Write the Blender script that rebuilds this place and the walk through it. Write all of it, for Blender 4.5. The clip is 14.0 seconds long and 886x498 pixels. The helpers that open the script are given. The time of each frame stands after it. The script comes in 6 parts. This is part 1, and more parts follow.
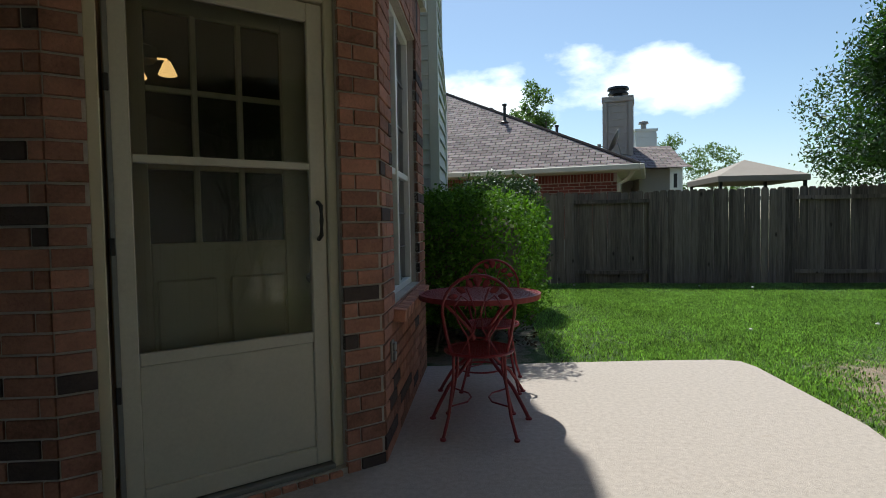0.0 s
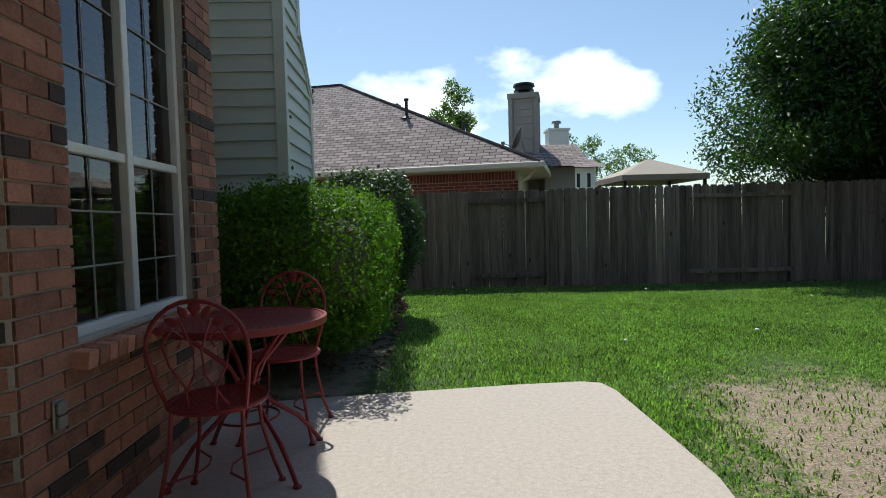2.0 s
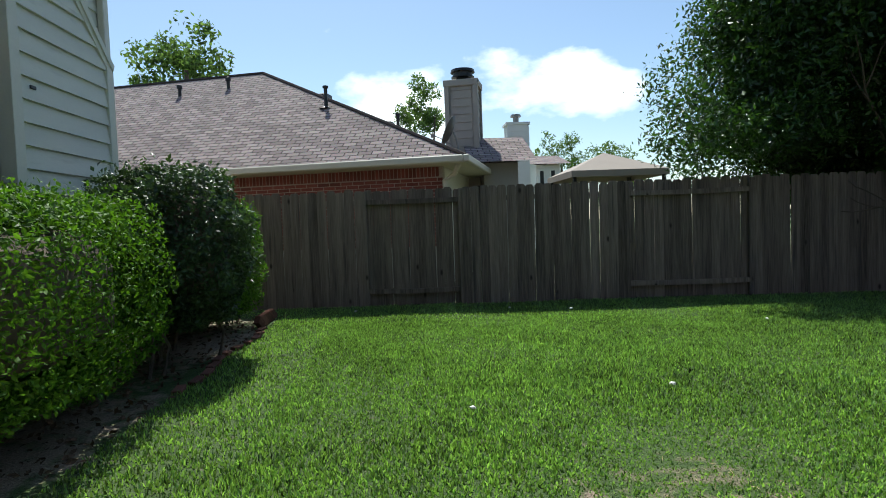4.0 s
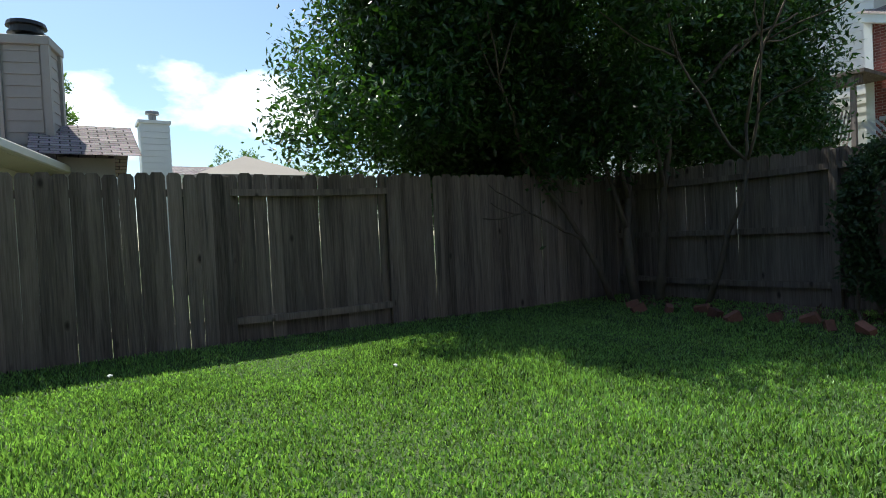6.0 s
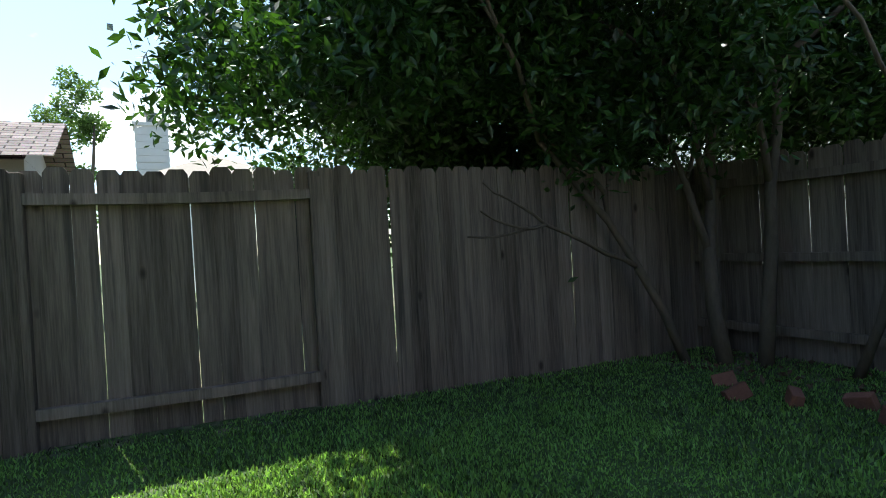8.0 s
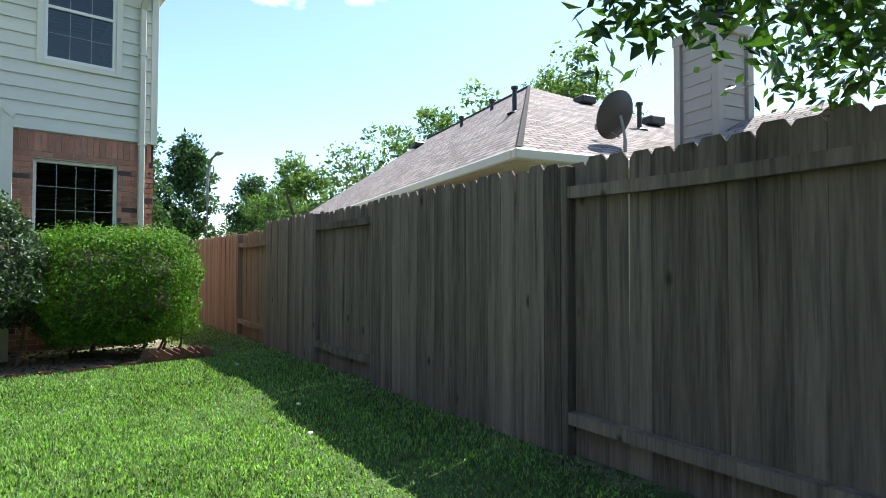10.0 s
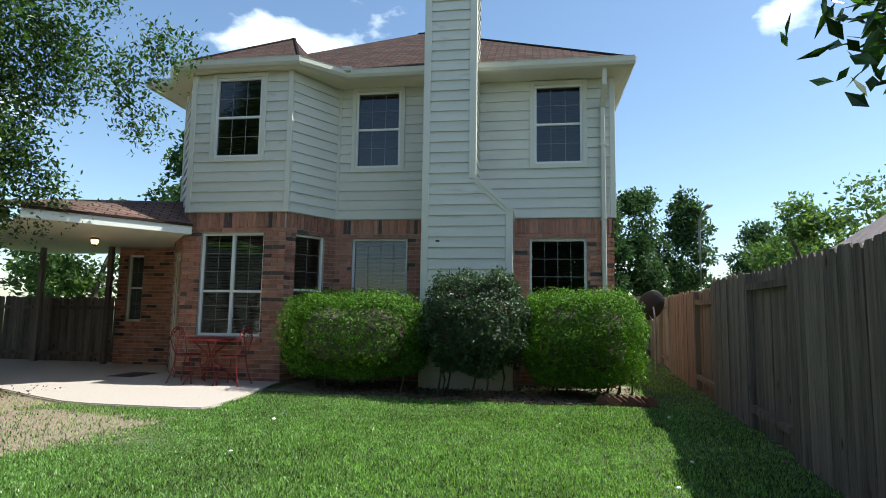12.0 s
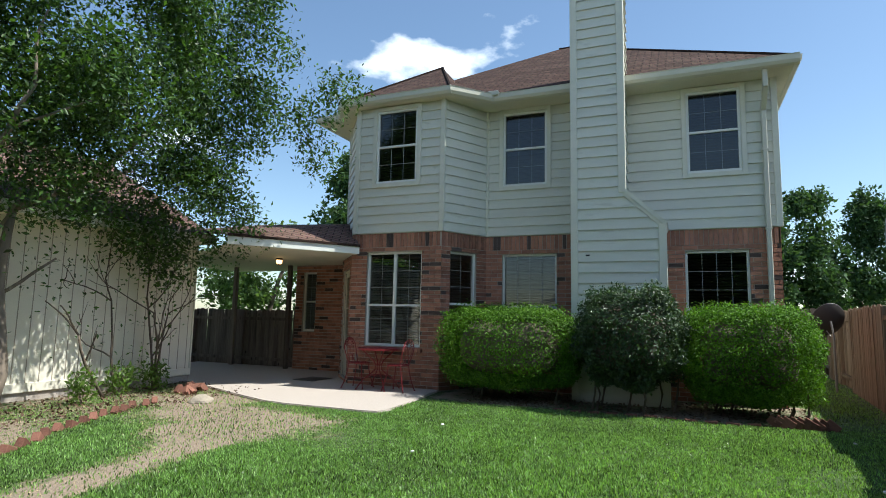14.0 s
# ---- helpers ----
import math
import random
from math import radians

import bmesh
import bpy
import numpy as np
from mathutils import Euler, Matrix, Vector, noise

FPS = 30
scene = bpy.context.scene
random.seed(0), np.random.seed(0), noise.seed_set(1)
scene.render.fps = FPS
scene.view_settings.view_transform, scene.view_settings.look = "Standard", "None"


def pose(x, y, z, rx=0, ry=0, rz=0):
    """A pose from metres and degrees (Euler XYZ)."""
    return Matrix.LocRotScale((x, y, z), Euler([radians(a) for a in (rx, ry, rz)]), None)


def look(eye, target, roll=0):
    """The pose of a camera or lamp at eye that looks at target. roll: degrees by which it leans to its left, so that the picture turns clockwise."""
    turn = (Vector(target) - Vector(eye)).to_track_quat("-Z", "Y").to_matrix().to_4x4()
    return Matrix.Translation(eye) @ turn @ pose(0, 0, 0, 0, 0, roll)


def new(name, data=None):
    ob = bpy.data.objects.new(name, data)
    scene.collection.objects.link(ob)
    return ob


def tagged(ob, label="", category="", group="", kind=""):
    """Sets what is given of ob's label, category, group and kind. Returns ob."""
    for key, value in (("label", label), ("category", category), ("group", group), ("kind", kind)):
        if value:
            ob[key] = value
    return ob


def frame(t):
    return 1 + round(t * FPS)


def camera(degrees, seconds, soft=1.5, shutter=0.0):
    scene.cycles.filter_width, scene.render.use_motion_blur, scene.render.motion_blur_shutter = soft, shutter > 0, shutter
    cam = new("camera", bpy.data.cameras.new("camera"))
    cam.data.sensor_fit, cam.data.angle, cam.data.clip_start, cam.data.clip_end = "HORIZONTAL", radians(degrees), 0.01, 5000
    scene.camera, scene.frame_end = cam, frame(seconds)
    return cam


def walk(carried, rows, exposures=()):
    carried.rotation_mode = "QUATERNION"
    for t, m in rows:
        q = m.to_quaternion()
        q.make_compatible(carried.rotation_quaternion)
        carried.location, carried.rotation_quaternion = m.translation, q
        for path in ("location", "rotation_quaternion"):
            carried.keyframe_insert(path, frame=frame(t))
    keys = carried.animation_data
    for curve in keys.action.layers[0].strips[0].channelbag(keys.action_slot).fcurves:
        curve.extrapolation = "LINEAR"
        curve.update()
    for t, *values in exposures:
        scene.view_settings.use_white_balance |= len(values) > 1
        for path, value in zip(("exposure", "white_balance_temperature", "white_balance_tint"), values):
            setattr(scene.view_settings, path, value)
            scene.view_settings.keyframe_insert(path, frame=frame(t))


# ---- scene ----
cam = camera(75.5, 14.0, soft=0.95)
PATH = [
    (0, (0.541, 2.189, 1.232), (0.39, 4.182, 1.146), -1.0),
    (0.5, (0.705, 2.365, 1.22), (0.751, 4.362, 1.133), -1.2),
    (1, (0.986, 2.542, 1.249), (1.081, 4.537, 1.159), -1.4),
    (1.5, (1.249, 2.817, 1.237), (1.356, 4.812, 1.148), -1.6),
    (2, (1.401, 3.091, 1.223), (1.48, 5.088, 1.135), -1.5),
    (2.2, (1.49, 3.224, 1.218), (1.479, 5.223, 1.135), -1.6),
    (4.3, (3.322, 5.199, 1.26), (3.51, 7.188, 1.168), -2.3),
    (4.5, (3.514, 5.424, 1.243), (3.879, 7.387, 1.144), -2.4),
    (5, (3.955, 6.014, 1.178), (4.639, 7.891, 1.082), -2.7),
    (5.5, (4.44, 6.57, 1.146), (5.39, 8.328, 1.066), -2.9),
    (6, (4.983, 7.177, 1.051), (6.075, 8.851, 1.001), -2.9),
    (6.5, (5.478, 7.742, 1.039), (6.736, 9.296, 1.0), -3.1),
    (7, (6.05, 8.25, 1.083), (7.439, 9.688, 1.042), -3.2),
    (7.2, (6.272, 8.441, 1.11), (7.679, 9.862, 1.068), -3.3),
    (9.3, (8.413, 10.199, 1.215), (7.529, 11.993, 1.251), -1.6),
    (9.5, (8.526, 10.373, 1.205), (7.472, 12.071, 1.249), -1.2),
    (10, (8.775, 10.779, 1.171), (7.241, 12.062, 1.228), 0.1),
    (10.5, (8.958, 11.062, 1.174), (7.174, 11.965, 1.232), 0.7),
    (11, (9.21, 11.242, 1.227), (7.28, 11.759, 1.286), 0.9),
    (11.5, (9.544, 11.375, 1.277), (7.552, 11.498, 1.405), 1.5),
    (12, (9.776, 11.539, 1.304), (7.811, 11.231, 1.517), 0.9),
    (12.5, (9.968, 11.499, 1.325), (8.073, 10.906, 1.564), 1.1),
    (13, (10.129, 11.427, 1.346), (8.268, 10.738, 1.59), 0.9),
    (13.5, (10.21, 11.408, 1.358), (8.369, 10.667, 1.606), 0.5),
    (14, (10.243, 11.423, 1.365), (8.411, 10.656, 1.603), 1.2),
]
EXPOSURES = [(t, e, 6150.0, 3.0) for t, e in ((0.0, 0.15), (2.2, 0.17), (4.3, 0.32), (6.0, 0.5), (7.2, 0.85), (9.3, 1.4), (9.8, 1.3), (10.6, 1.15), (11.5, 0.9), (12.5, 0.6), (14.0, 0.64))]
walk(cam, [(t, look(eye, target, roll)) for t, eye, target, roll in PATH], EXPOSURES)
SKY, SUN_POWER = 0.12, 5.0

# ---- light ----
SUN = Vector((-0.125, 0.62, 1.0)).normalized()
world = bpy.data.worlds.new("sky")
scene.world = world
world.use_nodes = True
wn = world.node_tree
for n in list(wn.nodes):
    wn.nodes.remove(n)
w_out = wn.nodes.new("ShaderNodeOutputWorld")
w_bg = wn.nodes.new("ShaderNodeBackground")
w_sky = wn.nodes.new("ShaderNodeTexSky")
w_sky.sky_type = "NISHITA"
w_sky.sun_disc = False
w_sky.sun_elevation = math.asin(SUN.z)
w_sky.sun_rotation = math.atan2(SUN.x, SUN.y)
w_sky.air_density, w_sky.dust_density, w_sky.ozone_density = 1.0, 0.6, 1.0
w_tc = wn.nodes.new("ShaderNodeTexCoord")
w_map = wn.nodes.new("ShaderNodeMapping")
w_map.inputs["Scale"].default_value = (1.0, 1.0, 1.9)
w_map.inputs["Location"].default_value = (1.3, 0.45, 0.2)
w_noise = wn.nodes.new("ShaderNodeTexNoise")
w_noise.inputs["Scale"].default_value = 2.6
w_noise.inputs["Detail"].default_value = 9.0
w_noise.inputs["Roughness"].default_value = 0.52
w_ramp = wn.nodes.new("ShaderNodeValToRGB")
w_ramp.color_ramp.elements[0].position = 0.615
w_ramp.color_ramp.elements[1].position = 0.69
w_mix = wn.nodes.new("ShaderNodeMixRGB")
w_mix.inputs[2].default_value = (10.5, 10.8, 11.2, 1)
wn.links.new(w_tc.outputs["Generated"], w_map.inputs["Vector"])
wn.links.new(w_map.outputs[0], w_noise.inputs["Vector"])
wn.links.new(w_noise.outputs["Fac"], w_ramp.inputs["Fac"])
wn.links.new(w_ramp.outputs["Color"], w_mix.inputs[0])
wn.links.new(w_sky.outputs[0], w_mix.inputs[1])
wn.links.new(w_mix.outputs[0], w_bg.inputs["Color"])
w_bg.inputs["Strength"].default_value = SKY
wn.links.new(w_bg.outputs[0], w_out.inputs["Surface"])
sun_data = bpy.data.lights.new("sun", "SUN")
sun_data.energy, sun_data.angle, sun_data.color = SUN_POWER, radians(0.53), (1.0, 0.95, 0.87)
sun = new("sun", sun_data)
sun.matrix_world = look(SUN * 60, (0, 0, 0))


# ---- materials ----
def material(name, colour, rough=0.7, vary=0.25, fine=60.0, coarse=3.0, bump=0.25, stretch=(1, 1, 1), metal=0.0,
             piece=0.0, island=0.0, stain=None, stain_scale=1.2, stain_cut=0.58, space="Object", through_light=0.0, spec=0.4, knots=0.0):
    """Two scales of noise on one base colour, with relief, and a tone of its own for each piece or island."""
    m = bpy.data.materials.new(name)
    m.use_nodes = True
    t = m.node_tree
    b = t.nodes["Principled BSDF"]
    b.inputs["Roughness"].default_value = rough
    b.inputs["Metallic"].default_value = metal
    b.inputs["Specular IOR Level"].default_value = spec
    tc = t.nodes.new("ShaderNodeTexCoord")
    mp = t.nodes.new("ShaderNodeMapping")
    mp.inputs["Scale"].default_value = stretch
    info = t.nodes.new("ShaderNodeObjectInfo")
    if space == "World":
        geo = t.nodes.new("ShaderNodeNewGeometry")
        t.links.new(geo.outputs["Position"], mp.inputs["Vector"])
    else:
        shift = t.nodes.new("ShaderNodeVectorMath")
        shift.operation = "MULTIPLY_ADD"
        shift.inputs[1].default_value = (37.0, 17.0, 23.0)
        t.links.new(info.outputs["Random"], shift.inputs[0])
        t.links.new(tc.outputs["Object"], shift.inputs[2])
        t.links.new(shift.outputs[0], mp.inputs["Vector"])

    def noise_of(scale, detail):
        n = t.nodes.new("ShaderNodeTexNoise")
        n.inputs["Scale"].default_value, n.inputs["Detail"].default_value = scale, detail
        n.inputs["Roughness"].default_value = 0.6
        t.links.new(mp.outputs[0], n.inputs["Vector"])
        return n.outputs["Fac"]

    def maths(op, a, c):
        n = t.nodes.new("ShaderNodeMath")
        n.operation = op
        for i, v in enumerate((a, c)):
            if isinstance(v, (int, float)):
                n.inputs[i].default_value = v
            else:
                t.links.new(v, n.inputs[i])
        return n.outputs[0]

    f, c = noise_of(fine, 4.0), noise_of(coarse, 3.0)
    tone = maths("ADD", maths("MULTIPLY", maths("SUBTRACT", f, 0.5), vary * 1.6), maths("MULTIPLY", maths("SUBTRACT", c, 0.5), vary * 1.8))
    if piece:
        tone = maths("ADD", tone, maths("MULTIPLY", maths("SUBTRACT", info.outputs["Random"], 0.5), piece))
    if island:
        g2 = t.nodes.new("ShaderNodeNewGeometry")
        tone = maths("ADD", tone, maths("MULTIPLY", maths("SUBTRACT", g2.outputs["Random Per Island"], 0.5), island))
    tone = maths("ADD", tone, 1.0)
    col = t.nodes.new("ShaderNodeVectorMath")
    col.operation = "SCALE"
    col.inputs[0].default_value = colour
    t.links.new(tone, col.inputs["Scale"])
    out = col.outputs[0]
    if stain:
        s = noise_of(stain_scale, 6.0)
        r = t.nodes.new("ShaderNodeMapRange")
        r.inputs["From Min"].default_value, r.inputs["From Max"].default_value = stain_cut, stain_cut + 0.14
        t.links.new(s, r.inputs["Value"])
        mx = t.nodes.new("ShaderNodeMixRGB")
        mx.inputs[2].default_value = (*stain, 1)
        t.links.new(r.outputs[0], mx.inputs[0])
        t.links.new(out, mx.inputs[1])
        out = mx.outputs[0]
    if knots:
        kv = t.nodes.new("ShaderNodeTexVoronoi")
        kv.inputs["Scale"].default_value = knots
        km = t.nodes.new("ShaderNodeMapping")
        km.inputs["Scale"].default_value = (1.0, 1.0, 0.55)
        t.links.new(shift.outputs[0], km.inputs["Vector"])
        t.links.new(km.outputs[0], kv.inputs["Vector"])
        kr = t.nodes.new("ShaderNodeMapRange")
        kr.inputs["From Min"].default_value, kr.inputs["From Max"].default_value = 0.05, 0.13
        kr.inputs["To Min"].default_value, kr.inputs["To Max"].default_value = 0.85, 0.0
        t.links.new(kv.outputs["Distance"], kr.inputs["Value"])
        kx = t.nodes.new("ShaderNodeMixRGB")
        kx.inputs[2].default_value = (colour[0] * 0.16, colour[1] * 0.15, colour[2] * 0.15, 1)
        t.links.new(kr.outputs[0], kx.inputs[0])
        t.links.new(out, kx.inputs[1])
        out = kx.outputs[0]
    t.links.new(out, b.inputs["Base Color"])
    if bump:
        bp = t.nodes.new("ShaderNodeBump")
        bp.inputs["Strength"].default_value = bump
        bp.inputs["Distance"].default_value = 0.01
        t.links.new(f, bp.inputs["Height"])
        t.links.new(bp.outputs[0], b.inputs["Normal"])
    if through_light:
        tr = t.nodes.new("ShaderNodeBsdfTranslucent")
        hue = t.nodes.new("ShaderNodeMixRGB")
        hue.blend_type = "MULTIPLY"
        hue.inputs[0].default_value = 1.0
        hue.inputs[2].default_value = (1.6, 1.75, 0.7, 1)
        t.links.new(out, hue.inputs[1])
        t.links.new(hue.outputs[0], tr.inputs["Color"])
        ms = t.nodes.new("ShaderNodeMixShader")
        ms.inputs[0].default_value = through_light
        t.links.new(b.outputs[0], ms.inputs[1])
        t.links.new(tr.outputs[0], ms.inputs[2])
        t.links.new(ms.outputs[0], t.nodes["Material Output"].inputs["Surface"])
    return m


def glass_material(name, tint, ior=1.5):
    m = bpy.data.materials.new(name)
    m.use_nodes = True
    t = m.node_tree
    t.nodes.remove(t.nodes["Principled BSDF"])
    fr, tr, gl, mx = (t.nodes.new("ShaderNode" + k) for k in ("Fresnel", "BsdfTransparent", "BsdfGlossy", "MixShader"))
    fr.inputs["IOR"].default_value = ior
    tr.inputs["Color"].default_value = (*tint, 1)
    gl.inputs["Roughness"].default_value = 0.01
    t.links.new(fr.outputs[0], mx.inputs[0])
    t.links.new(tr.outputs[0], mx.inputs[1])
    t.links.new(gl.outputs[0], mx.inputs[2])
    t.links.new(mx.outputs[0], t.nodes["Material Output"].inputs["Surface"])
    return m


def shingle_material(name, a, b2, scale=1.0):
    m = bpy.data.materials.new(name)
    m.use_nodes = True
    t = m.node_tree
    b = t.nodes["Principled BSDF"]
    b.inputs["Roughness"].default_value = 0.92
    b.inputs["Specular IOR Level"].default_value = 0.1
    tc = t.nodes.new("ShaderNodeTexCoord")
    br = t.nodes.new("ShaderNodeTexBrick")
    br.inputs["Color1"].default_value, br.inputs["Color2"].default_value = (*a, 1), (*b2, 1)
    br.inputs["Mortar"].default_value = (a[0] * 0.3, a[1] * 0.3, a[2] * 0.3, 1)
    br.inputs["Scale"].default_value = scale
    br.inputs["Mortar Size"].default_value = 0.012
    br.inputs["Brick Width"].default_value, br.inputs["Row Height"].default_value = 0.3, 0.14
    no = t.nodes.new("ShaderNodeTexNoise")
    no.inputs["Scale"].default_value, no.inputs["Detail"].default_value = 40.0, 5.0
    mx = t.nodes.new("ShaderNodeMixRGB")
    mx.blend_type = "OVERLAY"
    mx.inputs[0].default_value = 0.65
    bp = t.nodes.new("ShaderNodeBump")
    bp.inputs["Strength"].default_value, bp.inputs["Distance"].default_value = 0.6, 0.02
    t.links.new(tc.outputs["UV"], br.inputs["Vector"])
    t.links.new(tc.outputs["Object"], no.inputs["Vector"])
    t.links.new(br.outputs["Color"], mx.inputs[1])
    t.links.new(no.outputs["Color"], mx.inputs[2])
    t.links.new(mx.outputs[0], b.inputs["Base Color"])
    t.links.new(br.outputs["Fac"], bp.inputs["Height"])
    bp.invert = True
    t.links.new(bp.outputs[0], b.inputs["Normal"])
    return m


def ground_material():
    m = bpy.data.materials.new("lawn_soil")
    m.use_nodes = True
    t = m.node_tree
    b = t.nodes["Principled BSDF"]
    b.inputs["Roughness"].default_value = 0.95
    geo = t.nodes.new("ShaderNodeNewGeometry")
    at = t.nodes.new("ShaderNodeAttribute")
    at.attribute_name = "bare"
    n1, n2, n3 = (t.nodes.new("ShaderNodeTexNoise") for _ in range(3))
    for n, s, d in ((n1, 70.0, 5.0), (n2, 1.3, 4.0), (n3, 9.0, 6.0)):
        n.inputs["Scale"].default_value, n.inputs["Detail"].default_value = s, d
        t.links.new(geo.outputs["Position"], n.inputs["Vector"])
    green, soil, mulch = (t.nodes.new("ShaderNodeValToRGB") for _ in range(3))
    green.color_ramp.elements[0].color, green.color_ramp.elements[1].color = (0.02, 0.038, 0.009, 1), (0.09, 0.15, 0.033, 1)
    soil.color_ramp.elements[0].color, soil.color_ramp.elements[1].color = (0.15, 0.11, 0.078, 1), (0.38, 0.30, 0.225, 1)
    green.color_ramp.elements[0].position, green.color_ramp.elements[1].position = 0.3, 0.75
    soil.color_ramp.elements[0].position, soil.color_ramp.elements[1].position = 0.25, 0.75
    add = t.nodes.new("ShaderNodeMath")
    add.operation = "MULTIPLY_ADD"
    add.inputs[1].default_value, add.inputs[2].default_value = 1.8, -0.92
    t.links.new(n3.outputs["Fac"], add.inputs[0])
    mask = t.nodes.new("ShaderNodeMath")
    mask.operation = "ADD"
    mask.use_clamp = True
    t.links.new(at.outputs["Fac"], mask.inputs[0])
    t.links.new(add.outputs[0], mask.inputs[1])
    sharp = t.nodes.new("ShaderNodeMapRange")
    sharp.inputs["From Min"].default_value, sharp.inputs["From Max"].default_value = 0.2, 0.75
    t.links.new(mask.outputs[0], sharp.inputs["Value"])
    mx = t.nodes.new("ShaderNodeMixRGB")
    t.links.new(n1.outputs["Fac"], green.inputs["Fac"])
    t.links.new(n1.outputs["Fac"], soil.inputs["Fac"])
    t.links.new(sharp.outputs[0], mx.inputs[0])
    t.links.new(green.outputs[0], mx.inputs[1])
    t.links.new(soil.outputs[0], mx.inputs[2])
    t.links.new(mx.outputs[0], b.inputs["Base Color"])
    bp = t.nodes.new("ShaderNodeBump")
    bp.inputs["Strength"].default_value, bp.inputs["Distance"].default_value = 0.7, 0.03
    t.links.new(n1.outputs["Fac"], bp.inputs["Height"])
    t.links.new(bp.outputs[0], b.inputs["Normal"])
    return m


M_BRICK = material("red_brick", (0.36, 0.172, 0.118), 0.85, 0.5, 70, 9, 0.5, piece=0.55, island=0.55, spec=0.25, space="World")
M_BRICK_DARK = material("dark_brick", (0.085, 0.062, 0.056), 0.85, 0.4, 70, 9, 0.5, island=0.5, spec=0.25, space="World")
M_BRICK_FAR = material("neighbour_brick", (0.21, 0.066, 0.052), 0.85, 0.35, 60, 5, 0.3, island=0.6, spec=0.2)
M_MORTAR = material("mortar", (0.45, 0.40, 0.35), 0.95, 0.3, 90, 5, 0.5, spec=0.2)
M_SIDING = material("painted_siding", (0.63, 0.625, 0.545), 0.6, 0.10, 40, 2.0, 0.12, stretch=(1, 1, 4), piece=0.08, stain=(0.52, 0.515, 0.44), stain_scale=2.0)
M_TRIM = material("painted_trim", (0.66, 0.645, 0.55), 0.55, 0.10, 50, 2.5, 0.1)
M_WHITE = material("white_frame", (0.74, 0.74, 0.70), 0.45, 0.08, 50, 3, 0.05)
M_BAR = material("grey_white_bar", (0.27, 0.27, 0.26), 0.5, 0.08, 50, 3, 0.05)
M_DOOR = material("almond_storm_door", (0.55, 0.50, 0.40), 0.5, 0.12, 60, 3, 0.08, stain=(0.40, 0.35, 0.27), stain_scale=3.5, stain_cut=0.62)
M_INNER = material("inner_door", (0.62, 0.56, 0.40), 0.5, 0.08, 60, 3, 0.05)
M_GUTTER = material("painted_gutter", (0.60, 0.575, 0.48), 0.4, 0.08, 50, 2, 0.05)
M_SOFFIT = material("soffit", (0.66, 0.62, 0.48), 0.7, 0.1, 30, 2, 0.08, stain=(0.45, 0.40, 0.28), stain_scale=0.9, stain_cut=0.66)
M_ROOF = shingle_material("brown_shingle", (0.05, 0.031, 0.026), (0.092, 0.058, 0.048))
M_ROOF_PORCH = shingle_material("porch_shingle", (0.115, 0.072, 0.060), (0.18, 0.115, 0.095))
M_ROOF_N = shingle_material("grey_shingle", (0.21, 0.175, 0.17), (0.36, 0.30, 0.285))
M_CONCRETE = material("concrete", (0.445, 0.385, 0.345), 0.95, 0.3, 170, 32.0, 0.5, stain=(0.37, 0.28, 0.20), stain_scale=1.3, stain_cut=0.66, space="World", spec=0.25)
M_FENCE = material("weathered_cedar", (0.182, 0.142, 0.120), 0.9, 0.9, 75, 9, 0.8, stretch=(1, 1, 0.045), piece=0.55, stain=(0.085, 0.07, 0.062), stain_scale=12.0, stain_cut=0.56, spec=0.15, knots=4.2)
M_FENCE_WARM = material("warm_cedar", (0.21, 0.155, 0.112), 0.9, 0.6, 75, 9, 0.7, stretch=(1, 1, 0.045), piece=0.4, knots=4.2, stain=(0.18, 0.12, 0.08), stain_scale=7.0, spec=0.15)
M_RED = material("red_painted_iron", (0.21, 0.018, 0.022), 0.45, 0.25, 90, 12, 0.2, stain=(0.16, 0.02, 0.015), stain_scale=14, stain_cut=0.6)
M_BLACK = material("black_metal", (0.022, 0.021, 0.02), 0.45, 0.2, 60, 4, 0.1)
M_GREYM = material("grey_metal", (0.24, 0.235, 0.22), 0.5, 0.2, 60, 4, 0.1, metal=0.4)
M_CREAM = material("cream_panel_siding", (0.78, 0.73, 0.62), 0.7, 0.09, 50, 1.2, 0.12, stain=(0.66, 0.60, 0.49), stain_scale=1.0, stain_cut=0.62)
M_NCHIM = material("taupe_siding", (0.36, 0.33, 0.29), 0.7, 0.1, 40, 2, 0.1)
M_NWHITE = material("pale_siding", (0.72, 0.71, 0.68), 0.7, 0.08, 40, 2, 0.1)
M_CANVAS = material("tan_canvas", (0.36, 0.31, 0.265), 0.9, 0.12, 30, 2, 0.1)
M_BARK = material("grey_bark", (0.20, 0.16, 0.125), 0.9, 0.5, 30, 4, 0.7, stretch=(1, 1, 0.3), stain=(0.38, 0.34, 0.28), stain_scale=5, stain_cut=0.56)
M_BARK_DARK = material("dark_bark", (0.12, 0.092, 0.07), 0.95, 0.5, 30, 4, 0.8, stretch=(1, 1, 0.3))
M_HEDGE = material("hedge_leaf", (0.085, 0.175, 0.018), 0.55, 0.3, 20, 2, 0.0, island=1.1, through_light=0.3, spec=0.2)
M_YEW = material("dark_shrub_leaf", (0.045, 0.078, 0.035), 0.45, 0.3, 20, 2, 0.0, island=1.1, through_light=0.25, spec=0.45)
M_LEAF = material("tree_leaf", (0.036, 0.082, 0.016), 0.36, 0.3, 20, 1, 0.0, island=1.2, through_light=0.27, spec=0.5)
M_LEAF2 = material("small_tree_leaf", (0.050, 0.098, 0.020), 0.42, 0.3, 20, 1, 0.0, island=1.3, through_light=0.36, spec=0.45)
